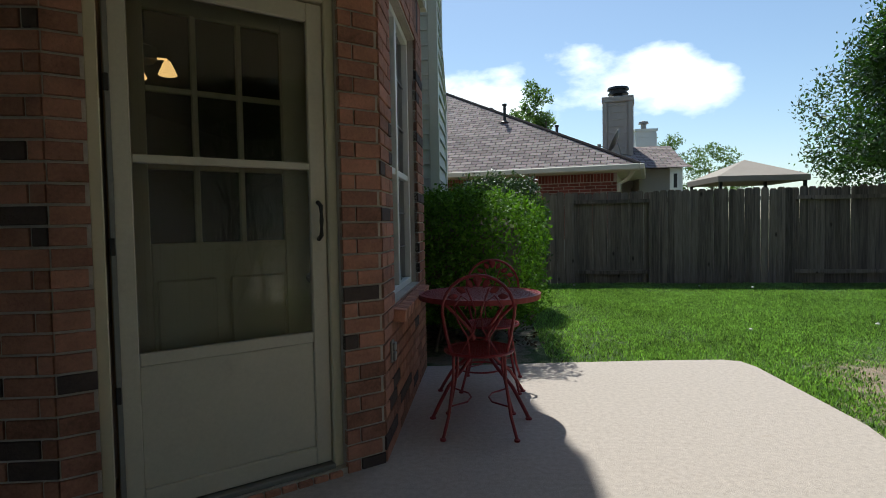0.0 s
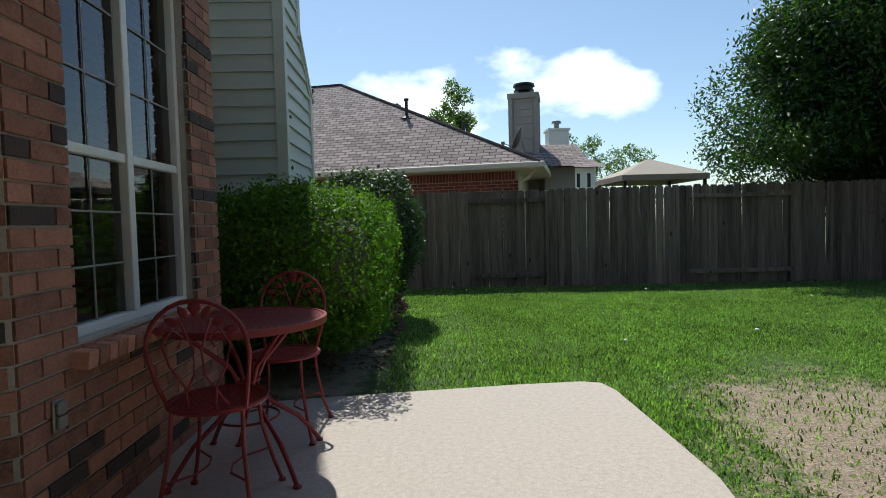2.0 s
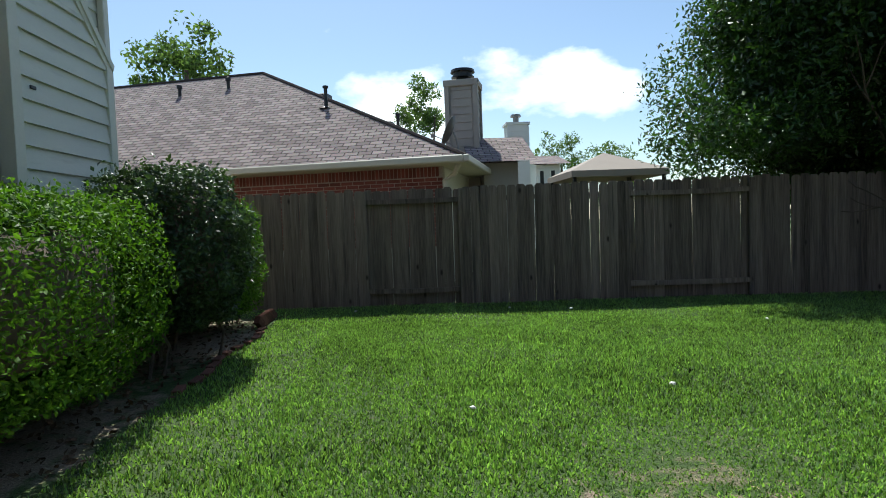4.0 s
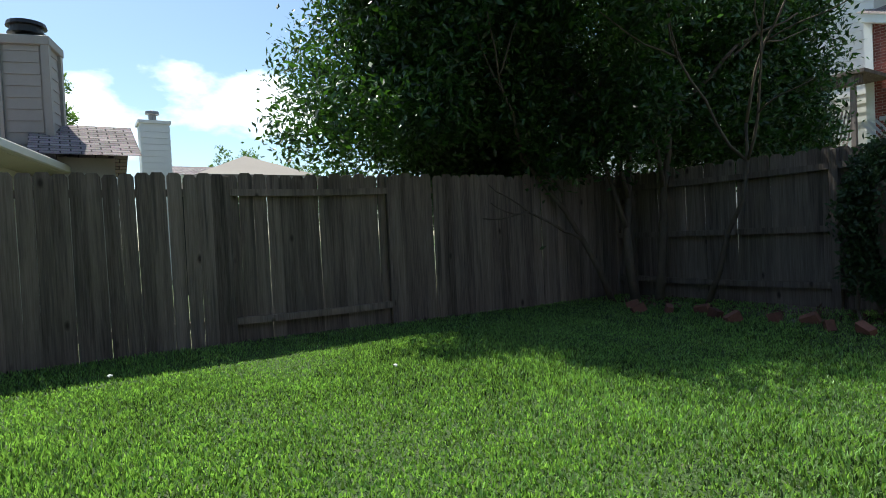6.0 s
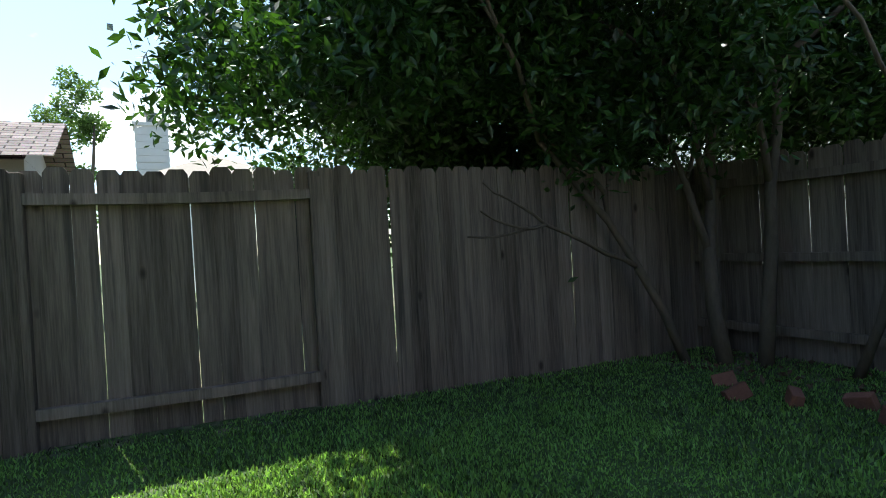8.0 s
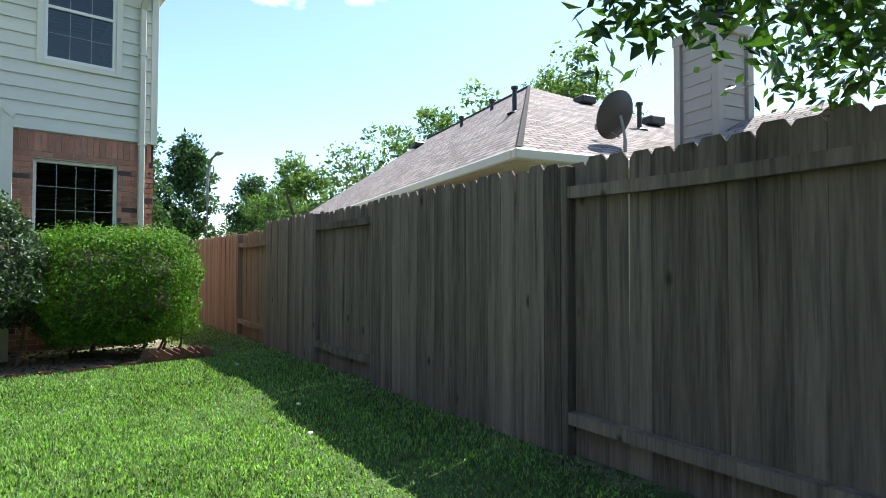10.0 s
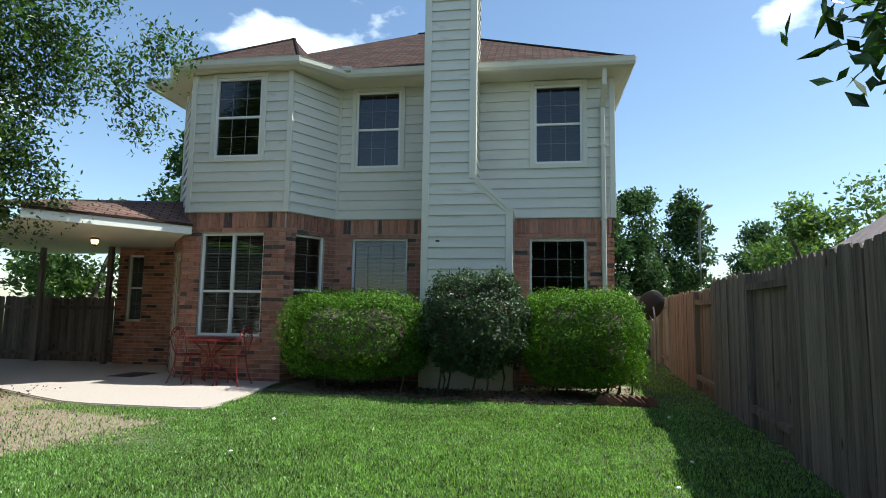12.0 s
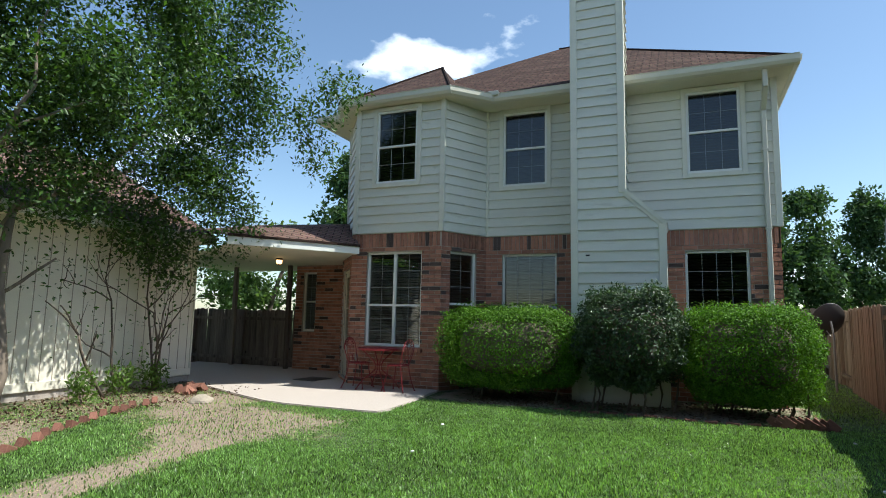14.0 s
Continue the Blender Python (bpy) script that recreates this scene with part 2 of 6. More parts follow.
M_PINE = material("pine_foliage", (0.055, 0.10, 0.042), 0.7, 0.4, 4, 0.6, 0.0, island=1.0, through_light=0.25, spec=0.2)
# pale base and strong translucency put haze and backlight into the far leaves
M_FAR = material("hazy_far_foliage", (0.095, 0.145, 0.06), 0.7, 0.4, 4, 0.5, 0.0, island=1.0, through_light=0.48, spec=0.2)
M_GRASS = material("grass_blade", (0.165, 0.272, 0.084), 0.36, 0.6, 3.5, 0.6, 0.0, island=1.6, through_light=0.40, space="World", spec=0.55)
M_WEED = material("weed_leaf", (0.10, 0.17, 0.03), 0.5, 0.3, 9, 1, 0.0, island=0.8, through_light=0.35)
M_STRAW = material("dry_straw", (0.40, 0.31, 0.17), 0.8, 0.4, 20, 2, 0.0, island=0.9, space="World", spec=0.2)
M_GROUND = ground_material()
M_MULCH = material("leaf_mulch", (0.115, 0.075, 0.048), 0.95, 0.6, 60, 5, 0.9, stain=(0.045, 0.03, 0.02), stain_scale=9, space="World", spec=0.15)
M_EDGE = material("edging_brick", (0.19, 0.088, 0.064), 0.9, 0.4, 60, 8, 0.5, piece=0.6, spec=0.2)
M_GLASS = glass_material("window_glass", (0.34, 0.36, 0.36), 1.8)
M_GLASS_DOOR = glass_material("door_glass", (0.80, 0.82, 0.78), 1.7)
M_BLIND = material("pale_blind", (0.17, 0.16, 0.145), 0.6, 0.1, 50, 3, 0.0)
M_ROOM = material("room_wall", (0.30, 0.27, 0.22), 0.9, 0.1, 20, 1, 0.05)
M_DISH = material("dish_grey", (0.06, 0.055, 0.052), 0.5, 0.15, 40, 3, 0.05)
M_SCREEN = material("porch_screen", (0.05, 0.05, 0.05), 0.9, 0.1, 30, 1, 0.0)
M_PAPER = material("litter", (0.75, 0.74, 0.70), 0.8, 0.1, 40, 3, 0.1)
M_STONE = material("grey_stone", (0.35, 0.30, 0.24), 0.9, 0.4, 30, 4, 0.6)
m_lamp = bpy.data.materials.new("warm_lamp_glass")
m_lamp.use_nodes = True
m_lamp.node_tree.nodes["Principled BSDF"].inputs["Base Color"].default_value = (0.8, 0.55, 0.25, 1)
m_lamp.node_tree.nodes["Principled BSDF"].inputs["Emission Color"].default_value = (1.0, 0.55, 0.2, 1)
m_lamp.node_tree.nodes["Principled BSDF"].inputs["Emission Strength"].default_value = 3.0


# ---- building helpers ----
def link_mesh(name, bm, mat):
    me = bpy.data.meshes.new(name)
    bm.to_mesh(me)
    bm.free()
    me.materials.append(mat)
    return new(name, me)


def part(name, bm, mat, parent, label=""):
    ob = link_mesh(name, bm, mat)
    ob.parent = parent
    if label:
        ob["label"] = label
    return ob


def share(name, me, parent, m):
    """A piece that shares mesh data with its like."""
    ob = new(name, me)
    ob.parent = parent
    ob.matrix_basis = m
    return ob


def thing(name, label, category, group="", kind="", at=(0, 0, 0), rz=0.0):
    ob = new(name)
    ob.empty_display_size = 0.1
    ob.matrix_basis = pose(*at, 0, 0, rz)
    return tagged(ob, label, category, group, kind)


def hexa(bm, pts):
    """A box from eight points: four below, four above, both the same way round."""
    v = [bm.verts.new(p) for p in pts]
    for f in ((3, 2, 1, 0), (4, 5, 6, 7), (0, 1, 5, 4), (1, 2, 6, 5), (2, 3, 7, 6), (3, 0, 4, 7)):
        bm.faces.new([v[i] for i in f])
    return v


def box(bm, x0, x1, y0, y1, z0, z1):
    return hexa(bm, [(x0, y0, z0), (x1, y0, z0), (x1, y1, z0), (x0, y1, z0), (x0, y0, z1), (x1, y0, z1), (x1, y1, z1), (x0, y1, z1)])


def bevelled(bm, w=0.004, segments=1):
    bmesh.ops.bevel(bm, geom=list(bm.edges), offset=w, segments=segments, affect="EDGES", clamp_overlap=True)
    return bm


def block(x0, x1, y0, y1, z0, z1, w=0.004):
    bm = bmesh.new()
    box(bm, x0, x1, y0, y1, z0, z1)
    return bevelled(bm, w) if w else bm


def tube(bm, pts, r, sides=6, taper=None):
    """A round bar along points."""
    pts = [Vector(p) for p in pts]
    rings = []
    for i, p in enumerate(pts):
        d = (pts[min(i + 1, len(pts) - 1)] - pts[max(i - 1, 0)]).normalized()
        a = d.cross(Vector((0, 0, 1)))
        if a.length < 1e-3:
            a = d.cross(Vector((1, 0, 0)))
        a.normalize()
        b = d.cross(a)
        k = r if taper is None else r + (taper - r) * i / (len(pts) - 1)
        rings.append([bm.verts.new(p + a * (k * math.cos(2 * math.pi * j / sides)) + b * (k * math.sin(2 * math.pi * j / sides))) for j in range(sides)])
    for p, q in zip(rings, rings[1:]):
        for j in range(sides):
            bm.faces.new((p[j], p[(j + 1) % sides], q[(j + 1) % sides], q[j]))
    bm.faces.new(list(reversed(rings[0])))
    bm.faces.new(rings[-1])


def lathe(bm, profile, sides=20, centre=(0, 0, 0)):
    """A turned shape from (radius, height) pairs."""
    cx, cy, cz = centre
    rings = [[bm.verts.new((cx + r * math.cos(2 * math.pi * j / sides), cy + r * math.sin(2 * math.pi * j / sides), cz + z)) for j in range(sides)] for r, z in profile]
    for p, q in zip(rings, rings[1:]):
        for j in range(sides):
            bm.faces.new((p[j], p[(j + 1) % sides], q[(j + 1) % sides], q[j]))
    bm.faces.new(list(reversed(rings[0])))
    bm.faces.new(rings[-1])


def arc(cx, cz, r, a0, a1, n, y=0.0):
    return [(cx + r * math.cos(radians(a0 + (a1 - a0) * i / n)), y, cz + r * math.sin(radians(a0 + (a1 - a0) * i / n))) for i in range(n + 1)]


def smooth(ob):
    ob.data.shade_smooth()
    return ob


class Run:
    """A stretch of wall from p to q; its outer side is on the right hand. s runs along it, d outwards."""

    def __init__(self, p, q):
        self.p, self.q = Vector((*p, 0)), Vector((*q, 0))
        self.dir = (self.q - self.p).normalized()
        self.out = Vector((self.dir.y, -self.dir.x, 0))
        self.length = (self.q - self.p).length

    def at(self, s, d, z):
        return self.p + self.dir * s + self.out * d + Vector((0, 0, z))

    def box(self, bm, s0, s1, d0, d1, z0, z1):
        return hexa(bm, [self.at(s, d, z) for z in (z0, z1) for s, d in ((s0, d0), (s0, d1), (s1, d1), (s1, d0))][:8])

    def local(self, s, d, z):
        """A pose whose x runs along the wall and whose -y points outwards."""
        m = Matrix((self.dir, -self.out, Vector((0, 0, 1)))).transposed().to_4x4()
        return Matrix.Translation(self.at(s, d, z)) @ m


def pieces_of(length, z0, z1, openings):
    """Rectangles that fill a wall round its openings (s0, s1, z0, z1)."""
    cuts = sorted({0.0, length, *[v for o in openings for v in o[:2]]})
    out = []
    for a, b in zip(cuts, cuts[1:]):
        spans, z = [], z0
        for o in sorted((o for o in openings if o[0] <= a + 1e-6 and o[1] >= b - 1e-6), key=lambda o: o[2]):
            if o[2] > z + 1e-4:
                spans.append((z, o[2]))
            z = max(z, o[3])
        if z < z1 - 1e-4:
            spans.append((z, z1))
        out += [(a, b, *s) for s in spans]
    return out


def wall(name, run, z0, z1, openings, mat, label, thick=0.2, d=0.0):
    bm = bmesh.new()
    for a, b, u, v in pieces_of(run.length, z0, z1, openings):
        run.box(bm, a, b, d - thick, d, u, v)
    bmesh.ops.remove_doubles(bm, verts=bm.verts, dist=1e-5)
    ob = link_mesh(name, bm, mat)
    return tagged(ob, label, "wall", kind="structure")


# ---- ground and patio ----
PATIO = [(-3.4, 7.1), (0.03, 7.12), (1.2, 7.25), (2.1, 7.34), (2.6, 7.36), (2.74, 7.3), (2.79, 7.1), (2.79, 5.7), (2.7, 5.2), (2.42, 4.5), (2.05, 3.7), (1.62, 2.75), (1.42, 2.2), (1.42, -1.2), (-3.4, -1.2)]


def inside(poly, x, y):
    hit = False
    for (x0, y0), (x1, y1) in zip(poly, poly[1:] + poly[:1]):
        if (y0 > y) != (y1 > y) and x < (x1 - x0) * (y - y0) / (y1 - y0) + x0:
            hit = not hit
    return hit


def blob(x, y, cx, cy, rx, ry, turn=0.0):
    c, s = math.cos(radians(turn)), math.sin(radians(turn))
    u, v = ((x - cx) * c + (y - cy) * s) / rx, (-(x - cx) * s + (y - cy) * c) / ry
    return 1.0 - math.sqrt(u * u + v * v)


def bed_line(x):
    """Where the brick edging of the bed before the garage runs."""
    u = max(-1.0, x - 4.2)
    return min(5.7, 4.06 + 0.36 * u + 0.075 * u * u)


def bareness(x, y):
    """How bare the lawn is at a place: 0 thick grass, 1 soil."""
    n = noise.noise(Vector((x * 0.9, y * 0.9, 3.1))) * 0.35 + noise.noise(Vector((x * 3.1, y * 3.1, 7.7))) * 0.22
    b = max(blob(x, y, 4.15, 5.9, 1.45, 2.05, -20), blob(x, y, 6.1, 6.75, 1.7, 0.5, 8), blob(x, y, 3.0, 4.3, 1.25, 1.4))
    bed = max(0.55 if (y < bed_line(x) and x > 1.4) else -1.0, -1.0)
    front = 0.5 if (-1.2 < x < 1.05 + 0.1 * math.sin(y * 2.3) and 7.3 < y < 13.35) else -1.0
    back = 0.4 if (x > 11.3 + 0.25 * math.sin(y * 1.7) and y > 4.0) else -1.0
    fence = 0.28 if y > 14.1 - 0.093 * x else -1.0
    return min(1.0, max(0.0, max(b * 1.5 + 0.12, bed, front, back, fence) + n * (1.5 if max(b, bed, front, back) > -0.6 else 0.4)))


def ground_sheet():
    def axis(lo, hi, step, far):
        inner = list(np.arange(lo, hi + step / 2, step))
        outer = [40.0, 70.0, 140.0, 400.0, 1500.0]
        return [lo - v for v in reversed(outer)] + inner + [hi + v for v in outer]
    xs, ys = axis(-8.0, 13.0, 0.2, 0), axis(1.0, 15.0, 0.2, 0)
    verts = [(x, y, -0.035 + 0.012 * noise.noise(Vector((x, y, 0))) if -8 < x < 13 and 1 < y < 15 else -0.05) for y in ys for x in xs]
    nx = len(xs)
    faces = [(j * nx + i, j * nx + i + 1, (j + 1) * nx + i + 1, (j + 1) * nx + i) for j in range(len(ys) - 1) for i in range(nx - 1)]
    me = bpy.data.meshes.new("ground")
    me.from_pydata(verts, [], faces)
    me.materials.append(M_GROUND)
    bare = me.attributes.new("bare", "FLOAT", "POINT")
    bare.data.foreach_set("value", [bareness(v[0], v[1]) if abs(v[0]) < 14 and 0 < v[1] < 16 else 0.2 for v in verts])
    return tagged(new("ground", me), "green lawn with bare brown soil patches", "ground", kind="structure")


def patio_slab():
    bm = bmesh.new()
    top = [bm.verts.new((x, y, 0.0)) for x, y in PATIO]
    face = bm.faces.new(top)
    bm.normal_update()
    if face.normal.z < 0:
        face.normal_flip()
    low = bmesh.ops.extrude_face_region(bm, geom=[face])
    for g in low["geom"]:
        if isinstance(g, bmesh.types.BMVert):
            g.co.z = -0.14
    bmesh.ops.recalc_face_normals(bm, faces=bm.faces)
    bmesh.ops.bevel(bm, geom=[e for e in bm.edges if all(v.co.z > -0.01 for v in e.verts)], offset=0.015, segments=2, affect="EDGES")
    ob = link_mesh("patio_slab", bm, M_CONCRETE)
    return tagged(ob, "pale worn concrete patio slab with rust stains", "patio", kind="structure")


ground_sheet()
patio_slab()

# ---- the house: stretches of its back ----
X_MAIN = -1.03
R_SIDE = Run((-2.0, 2.2), (-2.0, 4.06))
R_BY_DOOR = Run((-2.0, 4.06), (-1.07, 4.187))
R_DOOR = Run((-1.07, 4.187), (0.0, 5.09))
R_BAY = Run((0.0, 5.09), (0.0, 7.10))
R_BAY_UP = Run((0.0, 5.15), (0.0, 7.10))
R_FACET = Run((0.0, 7.10), (X_MAIN, 7.68))
R_MAIN = Run((X_MAIN, 7.68), (X_MAIN, 13.02))
R_END = Run((X_MAIN, 13.02), (-9.0, 13.02))
R_LEFT = Run((-9.0, 2.2), (-2.0, 2.2))
Z_BRICK, Z_TOP = 3.05, 5.74
W1 = (0.35, 1.60, 0.78, 2.67)
DOOR = (0.135, 1.185, 0.03, 2.36)
WF = (0.22, 0.92, 0.85, 2.68)
W2, W3 = (0.345, 1.47, 0.80, 2.68), (3.81, 4.86, 0.80, 2.67)
WS = (0.22, 0.62, 0.95, 2.45)
U1, U2, U3 = (0.46, 1.39, 4.09, 5.63), (0.37, 1.285, 4.09, 5.65), (3.90, 4.80, 4.09, 5.63)


def lay_bricks(run, z0, z1, openings, holder, as_parts, parts_to=9.9, seed=1, dark=0.10):
    """Running bond, each brick proud of the mortar; a soldier course closes the top."""
    rnd = random.Random(seed)
    course, unit = 0.0795, 0.252
    me = {}
    if as_parts:
        for key, mt in (("red", M_BRICK), ("dark", M_BRICK_DARK)):
            bm = bmesh.new()
            box(bm, 0, 1, -0.012, 0.02, 0, course - 0.011)
            bmesh.ops.bevel(bm, geom=[e for e in bm.edges if all(v.co.y < 0 for v in e.verts)], offset=0.003, segments=1, affect="EDGES")
            me[key] = bpy.data.meshes.new("brick")
            bm.to_mesh(me[key])
            bm.free()
            me[key].materials.append(mt)
    joined = {"red": bmesh.new(), "dark": bmesh.new()}
    rows = int((z1 - 0.21 - z0) / course)
    for r in range(rows):
        z = z0 + r * course + 0.004
        s = -unit * (0.5 if r % 2 else 0.0)
        while s < run.length:
            a, b = max(s + 0.005, 0.0), min(s + unit - 0.006, run.length)
            spans = [(a, b)]
            for o in openings:
                if o[2] - 0.01 < z + course * 0.5 < o[3] + 0.01:
                    spans = [(max(u, lo), min(v, hi)) for u, v in spans for lo, hi in ((-9, o[0]), (o[1], 99)) if min(v, hi) - max(u, lo) > 0.02]
            for u, v in spans:
                if v - u < 0.02:
                    continue
                key = "dark" if rnd.random() < dark else "red"
                if as_parts and z < parts_to:
                    share("brick", me[key], holder, run.local(u, 0.0, z) @ Matrix.Diagonal((v - u, 1, 1, 1)))
                else:
                    run.box(joined[key], u, v, -0.01, 0.010 + rnd.random() * 0.004, z, z + course - 0.011)
            s += unit
    s = 0.003
    while s < run.length - 0.05:
        run.box(joined["dark" if rnd.random() < dark else "red"], s, min(s + 0.068, run.length), -0.01, 0.012, z0 + rows * course + 0.004, z1 - 0.006)
        s += 0.0795
    for key, mt in (("red", M_BRICK), ("dark", M_BRICK_DARK)):
        if joined[key].verts:
            ob = part("bricks", joined[key], mt, holder, key + " bricks in running bond")
            ob["kind"] = "stuff"
        else:
            joined[key].free()


def lap_siding(run, z0, z1, openings, holder, mat=M_SIDING, step=0.19, d=0.0):
    """Overlapping boards, each a piece, between upright corner boards."""
    bm = bmesh.new()
    hexa(bm, [(0, -0.006, 0), (0, -0.036, 0), (1, -0.036, 0), (1, -0.006, 0), (0, 0.0, step + 0.012), (0, -0.008, step + 0.012), (1, -0.008, step + 0.012), (1, 0.0, step + 0.012)])
    me = bpy.data.meshes.new("siding_board")
    bm.to_mesh(me)
    bm.free()
    me.materials.append(mat)
    z = z0
    while z < z1 - 0.02:
        k = min(1.0, (z1 - z) / (step + 0.012))
        spans = [(0.0, run.length)]
        for o in openings:
            if o[2] < z + step * 0.7 and o[3] > z + step * 0.3:
                spans = [(max(u, lo), min(v, hi)) for u, v in spans for lo, hi in ((-9, o[0]), (o[1], 99)) if min(v, hi) - max(u, lo) > 0.03]
        for u, v in spans:
            share("siding_board", me, holder, run.local(u, d, z) @ Matrix.Diagonal((v - u, 1, k, 1)))
        z += step


def window(name, run, o, d, label, cols=3, twin=False, blind=True, trim=False, sill=True, meet=0.5):
    """A hung window: outer frame, meeting rail, bars, two panes; open blinds behind."""
    s0, s1, z0, z1 = o
    w, h = s1 - s0, z1 - z0
    wn_ob = new(name)
    wn_ob.matrix_basis = run.local(s0, d, z0)
    tagged(wn_ob, label, "window", kind="structure")
    f = 0.045
    for i, (a, b, c, e) in enumerate(((0, w, 0, f), (0, w, h - f, h), (0, f, f, h - f), (w - f, w, f, h - f))):
        part("window_frame", block(a, b, -0.03, 0.05, c, e, 0.004), M_WHITE, wn_ob)
    part("meeting_rail", block(f, w - f, -0.022, 0.03, h * meet - 0.022, h * meet + 0.022, 0.004), M_WHITE, wn_ob)
    if twin:
        part("mullion", block(w * 0.5 - 0.03, w * 0.5 + 0.03, -0.034, 0.05, f, h - f, 0.004), M_WHITE, wn_ob)
    halves = ((f, w * 0.5 - 0.03), (w * 0.5 + 0.03, w - f)) if twin else ((f, w - f),)
    n = cols if not twin else 2
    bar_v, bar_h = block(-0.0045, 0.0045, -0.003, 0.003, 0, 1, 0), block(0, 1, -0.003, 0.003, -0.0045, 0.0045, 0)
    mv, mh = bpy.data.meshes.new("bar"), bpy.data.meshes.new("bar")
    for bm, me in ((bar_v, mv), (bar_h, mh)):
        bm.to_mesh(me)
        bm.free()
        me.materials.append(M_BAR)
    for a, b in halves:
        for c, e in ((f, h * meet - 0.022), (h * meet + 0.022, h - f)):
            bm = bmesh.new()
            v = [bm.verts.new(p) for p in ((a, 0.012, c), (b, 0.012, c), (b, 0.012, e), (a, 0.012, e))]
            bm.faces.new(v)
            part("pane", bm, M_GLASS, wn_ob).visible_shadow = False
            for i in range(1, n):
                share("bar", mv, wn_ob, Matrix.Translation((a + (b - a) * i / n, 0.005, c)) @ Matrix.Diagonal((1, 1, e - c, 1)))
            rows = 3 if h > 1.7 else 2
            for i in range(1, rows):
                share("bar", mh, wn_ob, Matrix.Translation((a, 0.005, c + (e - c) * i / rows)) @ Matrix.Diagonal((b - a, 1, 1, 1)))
    if trim:
        t = 0.085
        for a, b, c, e in ((-t, 0, -t, h + t), (w, w + t, -t, h + t), (0, w, h, h + t), (0, w, -t, 0)):
            part("casing", block(a, b, -0.055, 0.0, c, e, 0.004), M_TRIM, wn_ob)
    if sill and not trim:
        bm0 = block(-0.033, 0.033, -0.17, 0.02, -0.085, -0.012, 0.004)
        me = bpy.data.meshes.new("sill_brick")
        bm0.to_mesh(me)
        bm0.free()
        me.materials.append(M_BRICK)
        k = int((w + 0.1) / 0.078)
        for i in range(k + 1):
            share("sill_brick", me, wn_ob, pose(-0.05 + (w + 0.1) * (i + 0.5) / (k + 1), 0, 0, 6, 0, 0))
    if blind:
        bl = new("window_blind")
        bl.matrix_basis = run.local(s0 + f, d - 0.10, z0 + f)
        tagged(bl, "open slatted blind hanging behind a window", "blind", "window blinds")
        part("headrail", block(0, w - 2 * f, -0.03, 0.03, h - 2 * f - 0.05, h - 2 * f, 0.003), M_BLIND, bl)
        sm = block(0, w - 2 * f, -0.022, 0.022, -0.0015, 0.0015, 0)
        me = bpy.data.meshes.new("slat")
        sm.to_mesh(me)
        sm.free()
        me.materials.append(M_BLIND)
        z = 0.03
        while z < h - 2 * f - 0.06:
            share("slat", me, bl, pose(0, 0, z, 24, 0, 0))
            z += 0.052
    return wn_ob


# brick storey
LOW = [("wall_side", R_SIDE, [WS]), ("wall_by_door", R_BY_DOOR, []), ("wall_door", R_DOOR, [DOOR]), ("wall_bay", R_BAY, [W1]),
       ("wall_facet", R_FACET, [WF]), ("wall_main", R_MAIN, [W2, W3]), ("wall_end", R_END, []), ("wall_left", R_LEFT, [])]
low_walls = {}
for nm, run, ops in LOW:
    low_walls[nm] = wall(nm, run, -0.05, Z_BRICK, ops, M_MORTAR, "red brick wall of the house in running bond")
# siding storey
R_UL = Run((-9.0, 4.35), (X_MAIN, 4.35))
HIGH = [("wall_upper_facet", Run((X_MAIN, 4.35), (0.0, 5.15)), []), ("wall_upper_bay", R_BAY_UP, [U1]), ("wall_upper_right_facet", R_FACET, []),
        ("wall_upper_main", R_MAIN, [U2, U3]), ("wall_upper_end", R_END, []), ("wall_upper_left", R_UL, [])]
high_walls = {}
for nm, run, ops in HIGH:
    high_walls[nm] = wall(nm, run, Z_BRICK, Z_TOP + 0.1, ops, M_SIDING, "pale cream lap siding on the upper storey", d=0.012)
bm = bmesh.new()
for z in (-0.06, 2.9, 5.7):
    box(bm, -8.9, X_MAIN - 0.21, 4.6, 12.8, z, z + 0.1)
tagged(link_mesh("floor_inside", bm, M_ROOM), "plain floors inside the house", "floor", kind="structure")
bm = bmesh.new()
box(bm, -4.4, -4.3, 4.6, 12.8, 0.04, 2.9)
box(bm, -4.4, -4.3, 4.6, 12.8, 3.0, 5.7)
box(bm, -9.0, -8.8, 2.65, 13.02, -0.05, 5.74)
tagged(link_mesh("wall_inside", bm, M_ROOM), "plain inner walls of dim rooms", "wall", kind="structure")
bm = bmesh.new()
box(bm, X_MAIN - 0.2, -0.21, 5.3, 7.1, 2.95, 3.03)
tagged(link_mesh("ceiling_bay", bm, M_ROOM), "plain ceiling inside the bay", "ceiling", kind="structure")

window("window_1", R_BAY, W1, -0.085, "twin white-framed bay window with blinds above a brick sill", twin=True, meet=0.43)
window("window_2", R_FACET, WF, -0.085, "narrow white-framed window with blinds in brick", cols=2, meet=0.43)
window("window_3", R_MAIN, W2, -0.085, "white-barred ground floor window with dark blinds", cols=4, meet=0.43)
window("window_4", R_MAIN, W3, -0.085, "white-barred ground floor window with dark blinds", cols=4, meet=0.43)
window("window_5", R_SIDE, WS, -0.085, "narrow window beside the covered porch", cols=2)
window("window_6", R_BAY_UP, U1, 0.012, "upper window with cream casing and white bars", trim=True)
window("window_7", R_MAIN, U2, 0.012, "upper window with cream casing and white bars", trim=True)
window("window_8", R_MAIN, U3, 0.012, "upper window with cream casing and white bars", trim=True)


